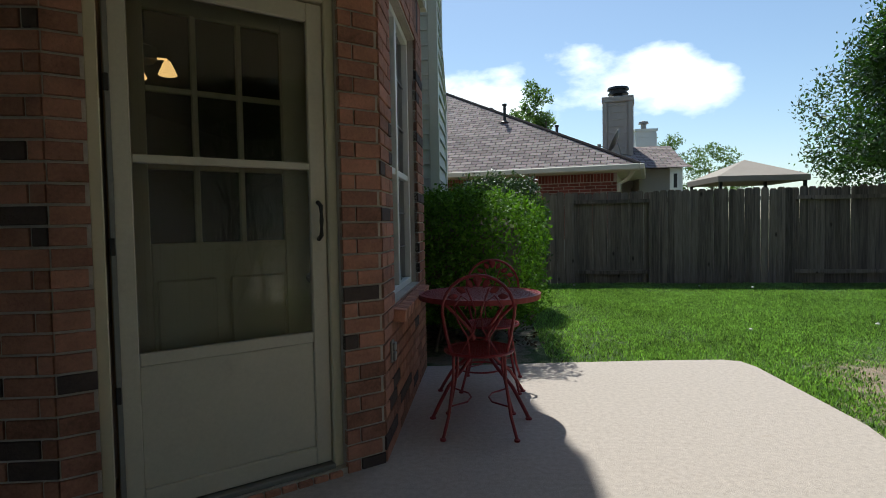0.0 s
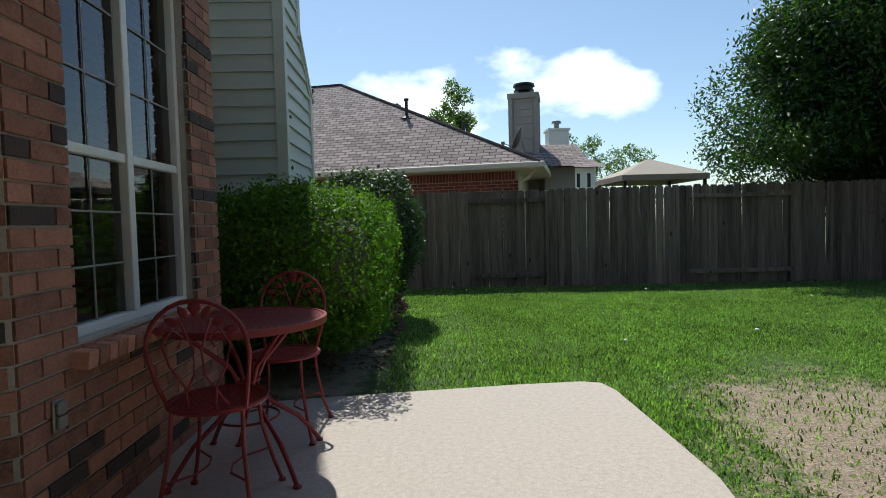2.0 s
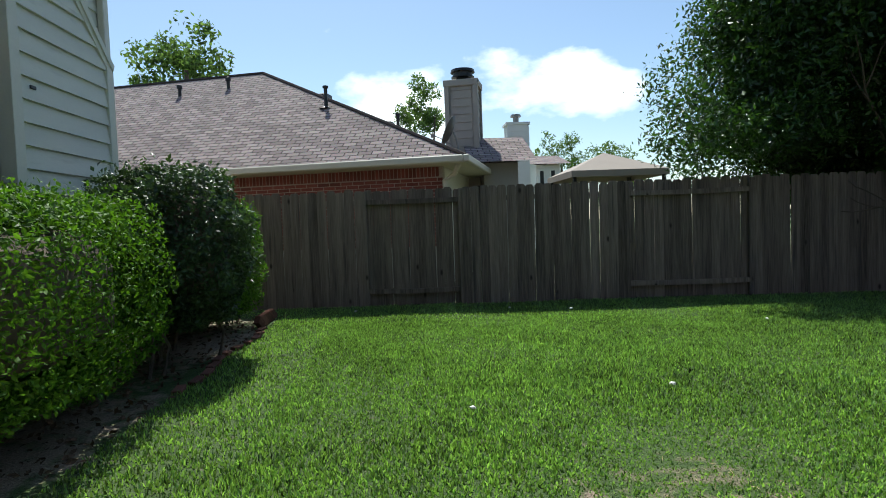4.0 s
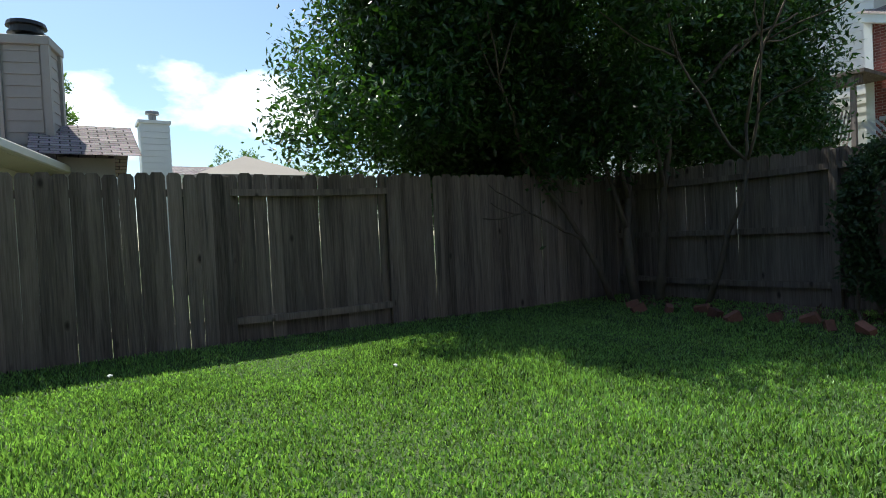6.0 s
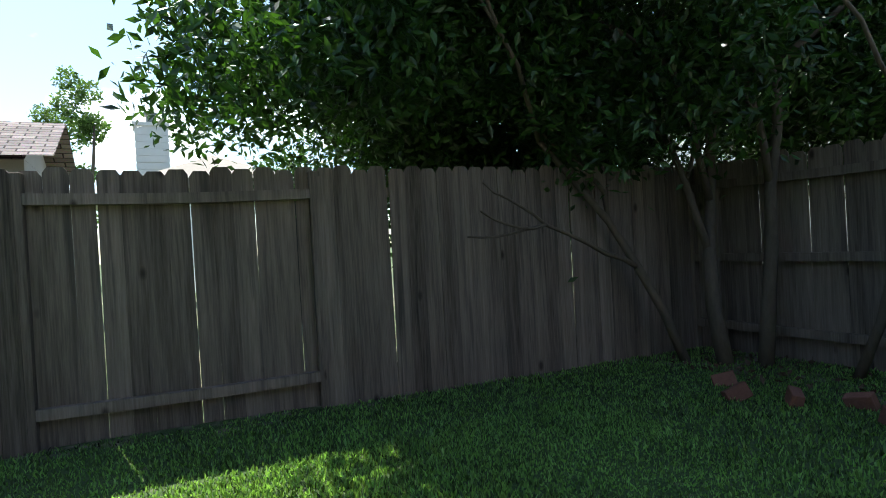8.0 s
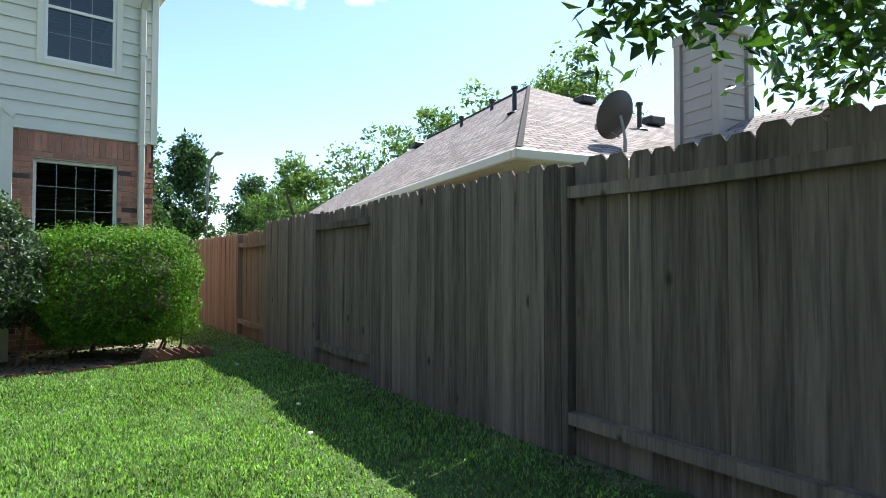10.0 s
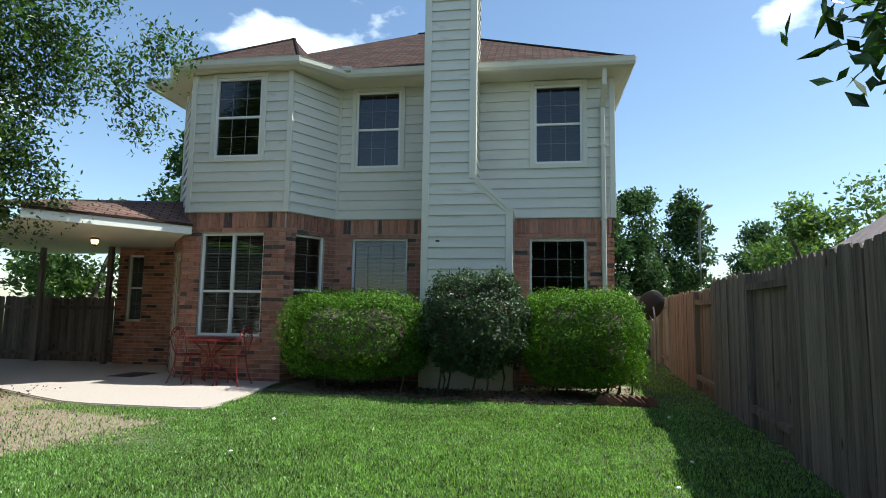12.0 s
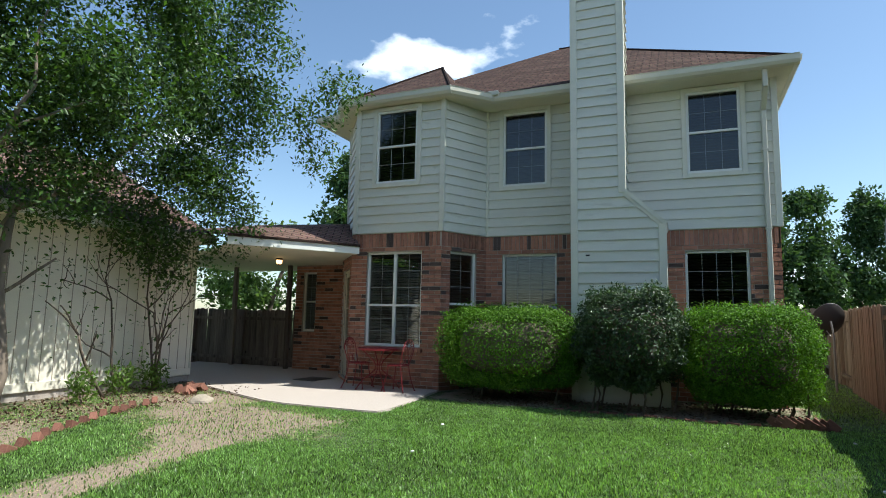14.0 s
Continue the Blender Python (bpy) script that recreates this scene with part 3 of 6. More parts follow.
def back_door():
    """A storm door with one tall pane in front of a nine-pane inner door."""
    s0, s1, z0, z1 = DOOR
    w, h = s1 - s0, z1 - z0
    jamb = new("door_1")
    jamb.matrix_basis = R_DOOR.local(s0, -0.10, z0)
    tagged(jamb, "closed almond storm door with tall glass over a nine-pane door", "door", kind="structure")
    for a, b, c, e in ((0, 0.05, 0, h), (w - 0.05, w, 0, h), (0.05, w - 0.05, h - 0.05, h)):
        part("door_frame", block(a, b, -0.06, 0.12, c, e, 0.006), M_INNER, jamb)
    part("threshold", block(0.05, w - 0.05, -0.08, 0.12, 0, 0.025, 0.004), M_GREYM, jamb, "worn metal threshold")
    a, b, lo, hi = 0.075, w - 0.055, 0.03, h - 0.06
    for x0, x1, u, v in ((a, a + 0.08, lo, hi), (b - 0.08, b, lo, hi), (a + 0.08, b - 0.08, hi - 0.09, hi), (a + 0.08, b - 0.08, lo, lo + 0.09), (a + 0.08, b - 0.08, 0.635, 0.69), (a + 0.08, b - 0.08, 1.475, 1.51)):
        part("door_rail", block(x0, x1, -0.045, -0.012, u, v, 0.005), M_DOOR, jamb)
    part("kick_panel", block(a + 0.08, b - 0.08, -0.034, -0.02, lo + 0.09, 0.635, 0.003), M_DOOR, jamb)
    bm = bmesh.new()
    bm.faces.new([bm.verts.new(p) for p in ((a + 0.08, -0.028, 0.69), (b - 0.08, -0.028, 0.69), (b - 0.08, -0.028, hi - 0.09), (a + 0.08, -0.028, hi - 0.09))])
    part("pane", bm, M_GLASS_DOOR, jamb).visible_shadow = False
    hd = bmesh.new()
    tube(hd, [(b - 0.045, -0.05, 1.14), (b - 0.045, -0.085, 1.16), (b - 0.045, -0.09, 1.23), (b - 0.045, -0.085, 1.30), (b - 0.045, -0.05, 1.32)], 0.011, 8)
    part("handle", hd, M_BLACK, jamb, "black pull handle")
    part("hinge_strip", block(a - 0.008, a + 0.012, -0.056, -0.046, lo, hi, 0.002), M_GREYM, jamb)
    for zz in (0.5, 1.1, 1.75):
        part("closer_hinge", block(a - 0.012, a + 0.008, -0.062, -0.05, zz, zz + 0.07, 0.003), M_BLACK, jamb)
    y0, y1 = 0.06, 0.10
    for x0, x1, u, v in ((a, a + 0.155, 0.03, hi), (b - 0.17, b, 0.03, hi), (a + 0.155, b - 0.17, 0.03, 1.14), (a + 0.155, b - 0.17, hi - 0.13, hi)):
        part("inner_leaf", block(x0, x1, y0, y1, u, v, 0.005), M_INNER, jamb, "cream inner door")
    for x0, x1 in ((a + 0.17, w * 0.5 - 0.03), (w * 0.5 + 0.03, b - 0.18)):
        part("inner_panel", block(x0, x1, y0 - 0.012, y0 + 0.005, 0.16, 0.98, 0.01), M_INNER, jamb)
    gx0, gx1, gz0, gz1 = a + 0.155, b - 0.17, 1.14, hi - 0.13
    for i in range(1, 3):
        x = gx0 + (gx1 - gx0) * i / 3
        z = gz0 + (gz1 - gz0) * i / 3
        part("bar", block(x - 0.012, x + 0.012, y0, y1, gz0, gz1, 0.003), M_INNER, jamb)
        part("bar", block(gx0, gx1, y0 + 0.004, y1 - 0.004, z - 0.012, z + 0.012, 0.003), M_INNER, jamb)
    bm = bmesh.new()
    bm.faces.new([bm.verts.new(p) for p in ((gx0, 0.08, gz0), (gx1, 0.08, gz0), (gx1, 0.08, gz1), (gx0, 0.08, gz1))])
    part("inner_pane", bm, M_GLASS, jamb).visible_shadow = False
    kn = bmesh.new()
    lathe(kn, [(0.012, 0), (0.012, 0.03), (0.028, 0.04), (0.03, 0.055), (0.018, 0.07)], 12)
    bmesh.ops.transform(kn, matrix=pose(b - 0.06, y0 - 0.002, 0.95, 90, 0, 0), verts=kn.verts)
    part("knob", kn, M_GREYM, jamb, "worn metal knob")
    bm0 = block(-0.035, 0.035, -0.14, 0.0, -0.10, -0.005, 0.004)
    me = bpy.data.meshes.new("sill_brick")
    bm0.to_mesh(me)
    bm0.free()
    me.materials.append(M_BRICK)
    for i in range(13):
        share("sill_brick", me, jamb, pose(0.035 + i * 0.079, 0.02, 0))


back_door()
fan = thing("ceiling_lamp", "amber glass ceiling lamp glowing inside the dim room", "lamp", at=(-1.87, 6.15, 3.1))
bm = bmesh.new()
tube(bm, [(0, 0, 0), (0, 0, -0.55)], 0.012, 6)
lathe(bm, [(0.03, -0.55), (0.09, -0.58), (0.09, -0.66), (0.03, -0.7)], 12)
part("stem", bm, M_BLACK, fan)
for k in range(3):
    bm = bmesh.new()
    a = radians(120 * k + 20)
    lathe(bm, [(0.02, 0.0), (0.035, -0.03), (0.065, -0.10), (0.055, -0.105)], 12, (0.15 * math.cos(a), 0.15 * math.sin(a), -0.66))
    tube(bm, [(0, 0, -0.64), (0.15 * math.cos(a), 0.15 * math.sin(a), -0.65)], 0.008, 6)
    part("shade", bm, m_lamp, fan, "amber glass shade")

# corner boards and belt trim of the siding
corners = [((0.0, 5.15), (1, -0.35)), ((0.0, 7.10), (1, 0.35)), ((X_MAIN, 7.68), (1, 0.3)), ((X_MAIN, 13.02), (1, 1)), ((X_MAIN, 4.35), (0.3, -1))]
for (x, y), (nx_, ny_) in corners:
    bm = bmesh.new()
    box(bm, x - 0.04, x + 0.06, y - 0.05, y + 0.05, Z_BRICK, Z_TOP)
    bevelled(bm, 0.004)
    tagged(link_mesh("trim", bm, M_TRIM), "cream corner board of the siding", "trim", kind="structure")


# ---- chimney of the house ----
def chase():
    root = thing("chimney", "tall cream lap-sided chimney chase with a sloped shoulder", "chimney", kind="structure")
    x0, x1 = X_MAIN + 0.03, -0.09
    a, b, c = 9.64, 10.52, 11.17
    bm = bmesh.new()
    prof = [(a, -0.05), (c, -0.05), (c, 3.04), (b, 3.66), (b, 8.6), (a, 8.6)]
    f = [bm.verts.new((x1, y, z)) for y, z in prof]
    k = [bm.verts.new((x0, y, z)) for y, z in prof]
    bm.faces.new(f)
    bm.faces.new(list(reversed(k)))
    for i in range(6):
        j = (i + 1) % 6
        bm.faces.new((f[j], f[i], k[i], k[j]))
    bmesh.ops.recalc_face_normals(bm, faces=bm.faces)
    part("body", bm, M_SIDING, root)
    front = Run((x1, a), (x1, c))
    z = 0.12
    bm = bmesh.new()
    step = 0.19
    hexa(bm, [(0, 0, 0), (0, -0.032, 0), (1, -0.032, 0), (1, 0, 0), (0, 0.0, step + 0.012), (0, -0.003, step + 0.012), (1, -0.003, step + 0.012), (1, 0.0, step + 0.012)])
    me = bpy.data.meshes.new("siding_board")
    bm.to_mesh(me)
    bm.free()
    me.materials.append(M_SIDING)
    while z < 8.5:
        end = c if z < 2.95 else max(b, c - (z + 0.1 - 3.04) * (c - b) / 0.62)
        share("siding_board", me, root, front.local(0.02, 0.0, z) @ Matrix.Diagonal((end - a - 0.04, 1, 1, 1)))
        z += step
    side = Run((x1, b), (x0, b))
    z = 3.8
    while z < 8.5:
        share("siding_board", me, root, side.local(0.0, 0.0, z) @ Matrix.Diagonal((side.length, 1, 1, 1)))
        z += step
    side = Run((x0, a), (x1, a))
    z = 0.12
    while z < 8.5:
        share("siding_board", me, root, side.local(0.0, 0.0, z) @ Matrix.Diagonal((side.length - 0.08, 1, 1, 1)))
        z += step
    for y, lo, hi in ((a, -0.02, 8.6), (c - 0.085, -0.02, 3.02), (b - 0.085, 3.62, 8.6)):
        part("corner_board", block(x1 - 0.08, x1 + 0.042, y - (0.0 if y > a else 0.038), y + 0.085 + (0.042 if y > a else 0.0), lo, hi, 0.004), M_TRIM, root)
    bm = bmesh.new()
    hexa(bm, [(x0, c + 0.03, 2.99), (x1 + 0.05, c + 0.03, 2.99), (x1 + 0.05, b - 0.01, 3.64), (x0, b - 0.01, 3.64),
              (x0, c + 0.06, 3.05), (x1 + 0.05, c + 0.06, 3.05), (x1 + 0.05, b - 0.01, 3.72), (x0, b - 0.01, 3.72)])
    part("shoulder_flashing", bm, M_TRIM, root, "sloped cream shoulder flashing")
    bm = bmesh.new()
    hexa(bm, [(x1, c, 2.93), (x1 + 0.035, c, 2.93), (x1 + 0.035, b, 3.56), (x1, b, 3.56), (x1, c + 0.03, 3.0), (x1 + 0.035, c + 0.03, 3.0), (x1 + 0.035, b, 3.65), (x1, b, 3.65)])
    part("shoulder_board", bm, M_TRIM, root)
    part("cap", block(x0 - 0.05, x1 + 0.06, a - 0.06, b + 0.06, 8.6, 8.7, 0.01), M_TRIM, root)
    part("cable_plate", block(x1 + 0.012, x1 + 0.03, 9.86, 9.93, 2.5, 2.53, 0.004), M_BLACK, root, "small black cable plate")


chase()


# ---- roofs ----
def roof(bm, faces, thick=0.0):
    uv = bm.loops.layers.uv.verify()
    for pts in faces:
        f = bm.faces.new([bm.verts.new(p) for p in pts])
        f.normal_update()
        if f.normal.z < 0:
            f.normal_flip()
        n = f.normal
        along = Vector((-n.y, n.x, 0))
        along = along.normalized() if along.length > 1e-4 else Vector((1, 0, 0))
        up = n.cross(along)
        for lp in f.loops:
            lp[uv].uv = (lp.vert.co.dot(along), lp.vert.co.dot(up))


ZE = 5.88
ex0, ex1, ey0, ey1 = -9.6, -0.48, 3.8, 13.3
rz_ = 8.9
house_roof = thing("roof", "brown shingled hip roof with cream gutters", "roof", kind="structure")
bm = bmesh.new()
r0, r1 = (-5.05, 8.43, rz_), (-5.05, 8.72, rz_)
pk = (-2.05, 6.17, 7.42)
back = (-2.95, 6.17, 7.42)
roof(bm, [[(ex1, ey0, ZE), (ex1, ey1, ZE), r1, r0], [(ex0, ey1, ZE), (ex0, ey0, ZE), r0, r1], [(ex1, ey1, ZE), (ex0, ey1, ZE), r1], [(ex0, ey0, ZE), (ex1, ey0, ZE), r0]])
part("main_slope", bm, M_ROOF, house_roof)
B = [(ex1, 4.35), (0.24, 4.86), (0.24, 7.31), (ex1, 7.98)]
bm = bmesh.new()
Z2 = ZE + 0.006
roof(bm, [[(*B[1], Z2), (*B[2], Z2), pk], [(*B[2], Z2), (*B[3], Z2), back, pk], [(*B[0], Z2), (*B[1], Z2), pk, back]])
part("bay_slope", bm, M_ROOF, house_roof)
bm = bmesh.new()
for p, q in ((Vector((*B[1], Z2)), Vector(pk)), (Vector((*B[2], Z2)), Vector(pk)), (Vector((ex1, ey1, ZE)), Vector(r1)), (Vector(r0), Vector(r1))):
    tube(bm, [p, q], 0.035, 6)
part("ridge_caps", bm, M_ROOF, house_roof)
bm = bmesh.new()
v = [bm.verts.new(p) for p in ((ex1, ey0, 5.735), (ex1, 4.35, 5.735), (0.24, 4.86, 5.735), (0.24, 7.31, 5.735), (ex1, 7.98, 5.735), (ex1, ey1, 5.735), (ex0, ey1, 5.735), (ex0, ey0, 5.735))]
bm.faces.new(v)
tagged(link_mesh("ceiling_soffit", bm, M_SOFFIT), "cream painted soffit under the eaves", "soffit", kind="structure")
edges = [((ex1, ey0), (ex1, 4.35)), (B[0], B[1]), (B[1], B[2]), (B[2], B[3]), (B[3], (ex1, ey1)), ((ex1, ey1), (ex0, ey1)), ((ex0, ey0), (ex1, ey0))]
for p, q in edges:
    g = Run(p, q)
    bm = bmesh.new()
    prof = [(-0.03, 5.72), (0.05, 5.74), (0.085, 5.79), (0.09, 5.865), (0.10, 5.885), (-0.03, 5.885)]
    a = [bm.verts.new(g.at(-0.02, d, z)) for d, z in prof]
    b = [bm.verts.new(g.at(g.length + 0.05, d, z)) for d, z in prof]
    for i in range(6):
        bm.faces.new((a[i], a[(i + 1) % 6], b[(i + 1) % 6], b[i]))
    bm.faces.new(a)
    bm.faces.new(list(reversed(b)))
    bmesh.ops.recalc_face_normals(bm, faces=bm.faces)
    part("gutter", bm, M_GUTTER, house_roof, "cream painted gutter")
part("gutter_cap", block(-0.52, -0.34, 7.9, 8.12, 5.84, 5.93, 0.01), M_GUTTER, house_roof)
sp = thing("downspout", "cream rectangular downspout at the house corner", "downspout")
part("elbow", block(-0.62, -0.53, 12.80, 12.88, 5.42, 5.74, 0.01), M_GUTTER, sp)
bm = bmesh.new()
hexa(bm, [(-0.97, 12.80, 5.18), (-0.90, 12.80, 5.12), (-0.90, 12.88, 5.12), (-0.97, 12.88, 5.18), (-0.62, 12.80, 5.50), (-0.54, 12.80, 5.44), (-0.54, 12.88, 5.44), (-0.62, 12.88, 5.50)])
part("offset", bm, M_GUTTER, sp)
part("pipe", block(-0.985, -0.90, 12.80, 12.88, 0.05, 5.2, 0.01), M_GUTTER, sp)
for z in (1.6, 3.0, 4.4):
    part("strap", block(-0.99, -0.895, 12.785, 12.895, z, z + 0.03, 0.002), M_GUTTER, sp)

# ---- covered porch and garage ----
E0, E1 = (0.33, 5.45), (2.35, 3.93)
porch = thing("porch_roof", "low shingled porch roof with pale fascia over the patio", "porch roof", kind="structure")
bm = bmesh.new()
roof(bm, [[(*E0, 2.76), (*E1, 2.76), (2.3, 2.56, 2.90), (-1.2, 1.6, 3.6), (-0.95, 4.42, 3.46)], [(-1.2, 1.6, 3.6), (-0.95, 4.42, 3.46), (-3.4, 4.3, 2.9), (-3.4, 1.0, 2.9)]])
part("slope", bm, M_ROOF_PORCH, porch)
g = Run(E1, E0)
bm = bmesh.new()
g.box(bm, 0.0, g.length, -0.03, 0.0, 2.60, 2.75)
part("fascia", bevelled(bm, 0.004), M_WHITE, porch)
bm = bmesh.new()
g.box(bm, 0.0, g.length, -0.05, 0.03, 2.745, 2.79)
part("drip_edge", bm, M_ROOF_PORCH, porch)
bm = bmesh.new()
bm.faces.new([bm.verts.new(p) for p in ((*E0, 2.62), (0.05, 5.2, 2.62), (-1.0, 4.3, 2.62), (-1.95, 4.0, 2.62), (-3.4, 2.3, 2.62), (-3.4, -1.0, 2.62), (1.40, -1.0, 2.62), (1.40, 2.5, 2.62), (*E1, 2.62))])
tagged(link_mesh("ceiling_porch", bm, M_SOFFIT), "cream boarded porch ceiling", "ceiling", kind="structure")
lamp = thing("porch_lamp", "small bronze flush porch lamp glowing warm", "lamp", at=(-0.2, 3.05, 2.62))
bm = bmesh.new()
lathe(bm, [(0.075, -0.005), (0.085, -0.03), (0.06, -0.045)], 8)
part("canopy", bm, M_BLACK, lamp)
bm = bmesh.new()
lathe(bm, [(0.07, -0.045), (0.062, -0.1), (0.045, -0.135), (0.02, -0.14)], 8)
part("shade", bm, m_lamp, lamp, "amber glass shade")
bm = bmesh.new()
lathe(bm, [(0.046, -0.133), (0.04, -0.15), (0.01, -0.165)], 8)
part("finial", bm, M_BLACK, lamp)

garage = thing("garage", "cream panel-sided garage with a brown shingled roof", "garage")
part("wall", block(1.27, 13.5, -6.0, 2.1, 0.12, 2.86, 0.01), M_CREAM, garage)
part("footing", block(1.25, 13.5, -6.0, 2.085, -0.1, 0.12, 0.004), M_CONCRETE, garage)
# the wall is flat: thin grey strips paint the shade of its panel grooves
me = bpy.data.meshes.new("batten_groove")
bmg = block(-0.006, 0.006, 0.0, 0.004, 0.13, 2.84, 0)
bmg.to_mesh(me)
bmg.free()
me.materials.append(M_STONE)
for i in range(58):
    share("batten_groove", me, garage, pose(1.37 + i * 0.205, 2.1005, 0))
part("base_board", block(1.25, 13.5, 2.1, 2.125, 0.10, 0.24, 0.004), M_CREAM, garage)
part("corner_board", block(1.245, 1.28, 2.0, 2.13, 0.1, 2.86, 0.004), M_CREAM, garage)
bm = bmesh.new()
roof(bm, [[(1.2, 2.55, 2.93), (13.8, 2.55, 2.93), (13.8, -2.0, 5.1), (0.4, -2.0, 5.1)], [(13.8, -6.4, 2.93), (0.6, -6.4, 2.93), (0.4, -2.0, 5.1), (13.8, -2.0, 5.1)], [(1.2, 2.55, 2.93), (0.6, -6.4, 2.93), (0.4, -2.0, 5.1)]])
part("roof", bm, M_ROOF_PORCH, garage)
part("fascia", block(1.2, 13.8, 2.50, 2.55, 2.76, 2.93, 0.004), M_WHITE, garage)
bm = bmesh.new()
bm.faces.new([bm.verts.new(p) for p in ((1.2, 2.1, 2.765), (13.8, 2.1, 2.765), (13.8, 2.54, 2.765), (1.2, 2.54, 2.765))])
part("soffit", bm, M_SOFFIT, garage)


# ---- fences ----
def board_mesh(name, width, height, mat, thick=0.016, ear=0.035):
    bm = bmesh.new()
    h = width / 2
    prof = [(-h, 0), (h, 0), (h, height - ear), (h - ear * 0.75, height), (-h + ear * 0.75, height), (-h, height - ear)]
    a = [bm.verts.new((x, -thick / 2, z)) for x, z in prof]
    b = [bm.verts.new((x, thick / 2, z)) for x, z in prof]
    bm.faces.new(a)
    bm.faces.new(list(reversed(b)))
    for i in range(6):
        bm.faces.new((a[(i + 1) % 6], a[i], b[i], b[(i + 1) % 6]))
    bmesh.ops.recalc_face_normals(bm, faces=bm.faces)
    me = bpy.data.meshes.new(name)
    bm.to_mesh(me)
    bm.free()
    me.materials.append(mat)
    return me


BOARDS = {m.name: [board_mesh("fence_board", 0.138 + 0.004 * k, 1.68 + 0.012 * k, m) for k in range(3)] for m in (M_FENCE, M_FENCE_WARM)}
RAIL = {}


def fence(name, p, q, sections, label, mat=M_FENCE, rails=(0.17, 1.60), lift=-0.045, height=1.11, seed=3, gap=0.0028):
    """Board sections between posts. A section is (length, near): boards before the rails, or behind them."""
    run = Run(p, q)
    rnd = random.Random(seed)
    fence_ob = thing(name, label, "fence", "garden fences")
    s = 0.0
    for length, near in sections:
        d = 0.045 if near else -0.045
        n = max(1, round(length / 0.146))
        w = length / n
        for i in range(n):
            me = rnd.choice(BOARDS[mat.name])
            dz = lift + rnd.uniform(-0.015, 0.012)
            share("fence_board", me, fence_ob, run.local(s + (i + 0.5) * w, d + rnd.uniform(-0.004, 0.004), dz) @ Matrix.Diagonal(((w - gap * rnd.uniform(0.2, 1.9)) / 0.142, 1, height, 1)) @ pose(0, 0, 0, rnd.uniform(-0.3, 0.3), rnd.uniform(-0.35, 0.35), 0))
        for z in rails:
            bm = bmesh.new()
            k = 6
            sag = rnd.uniform(0.0, 0.02)
            for i in range(k):
                a, b = s + length * i / k, s + length * (i + 1) / k
                za, zb = z - sag * math.sin(math.pi * i / k), z - sag * math.sin(math.pi * (i + 1) / k)
                hexa(bm, [run.at(a, -0.035, za), run.at(a, 0.035, za), run.at(b, 0.035, zb), run.at(b, -0.035, zb),
                          run.at(a, -0.035, za + 0.075), run.at(a, 0.035, za + 0.075), run.at(b, 0.035, zb + 0.075), run.at(b, -0.035, zb + 0.075)])
            bmesh.ops.remove_doubles(bm, verts=bm.verts, dist=1e-4)
            part("rail", bm, mat, fence_ob)
        bm = bmesh.new()
        run.box(bm, s - 0.045, s + 0.045, -0.043, 0.043, -0.05, 1.70 * height + lift - 0.03)
        part("post", bevelled(bm, 0.006), mat, fence_ob)
        s += length
    return fence_ob


def on_line(x):
    return 14.36 - 0.093 * x


# the side fence steps from boards before the rails to boards behind them
c_ = math.sqrt(1 + 0.093 ** 2)
fence("side_fence", (0.4, on_line(0.4)), (12.15, on_line(12.15)), [(1.90 * c_, True), (1.56 * c_, False), (2.59 * c_, True), (1.94 * c_, False), (3.76 * c_, True)],
      "weathered grey cedar fence with alternating board sections", seed=5)
fence("side_fence", (-9.7, on_line(-9.7)), (0.4, on_line(0.4)), [(0.9 * c_, False), (2.4 * c_, True), (1.7 * c_, False), (1.85 * c_, True), (1.67 * c_, True), (1.58 * c_, False)],
      "sunlit warm brown cedar fence with alternating sections", mat=M_FENCE_WARM, seed=9, height=1.05, rails=(0.17, 1.48))
fence("back_fence", (12.22, 13.22), (12.75, 2.9), [(0.28, False), (2.73, False), (2.44, False), (2.44, False), (2.44, False)],
      "weathered grey cedar fence showing its rails and posts", rails=(0.2, 0.86, 1.58), seed=11, gap=0.003)
fence("gate_fence", (-8.6, 12.9), (-8.6, 15.0), [(2.1, True)], "grey cedar fence closing the side passage", seed=13)
fence("porch_fence", (-2.2, -3.1), (-2.2, 2.1), [(1.7, False), (1.75, False), (1.75, False)], "dark low cedar fence behind the porch", rails=(0.15, 1.2), height=0.9, seed=17)
for x, y in ((-1.85, 2.1), (-2.0, 0.2)):
    tagged(link_mesh("porch_post", block(x - 0.05, x + 0.05, y - 0.05, y + 0.05, 0.0, 2.68, 0.006), M_FENCE), "dark square timber porch post", "post", "porch posts")


# ---- red iron table and chairs ----
def mesh_disc(r, z, pitch=0.022, bar=0.0035):
    """A round panel of crossed strips, as expanded metal."""
    bm = bmesh.new()
    c, s = math.cos(radians(45)), math.sin(radians(45))
    k = int(r / pitch)
    for i in range(-k, k + 1):
        off = i * pitch
        half = math.sqrt(max(0, r * r - off * off))
        if half < 0.02:
            continue
        for turn in (35, 145):
            c, s = math.cos(radians(turn)), math.sin(radians(turn))
            pts = [(-half, off - bar), (half, off - bar), (half, off + bar), (-half, off + bar)]
            hexa(bm, [(x * c - y * s, x * s + y * c, z + (0.001 if turn > 90 else 0) + t) for t in (0, 0.003) for x, y in pts])
    return bm


def ring(bm, r, z, bar, n=28, cx=0.0, cy=0.0):
    tube(bm, [(cx + r * math.cos(2 * math.pi * i / n), cy + r * math.sin(2 * math.pi * i / n), z) for i in range(n + 1)], bar, 6)


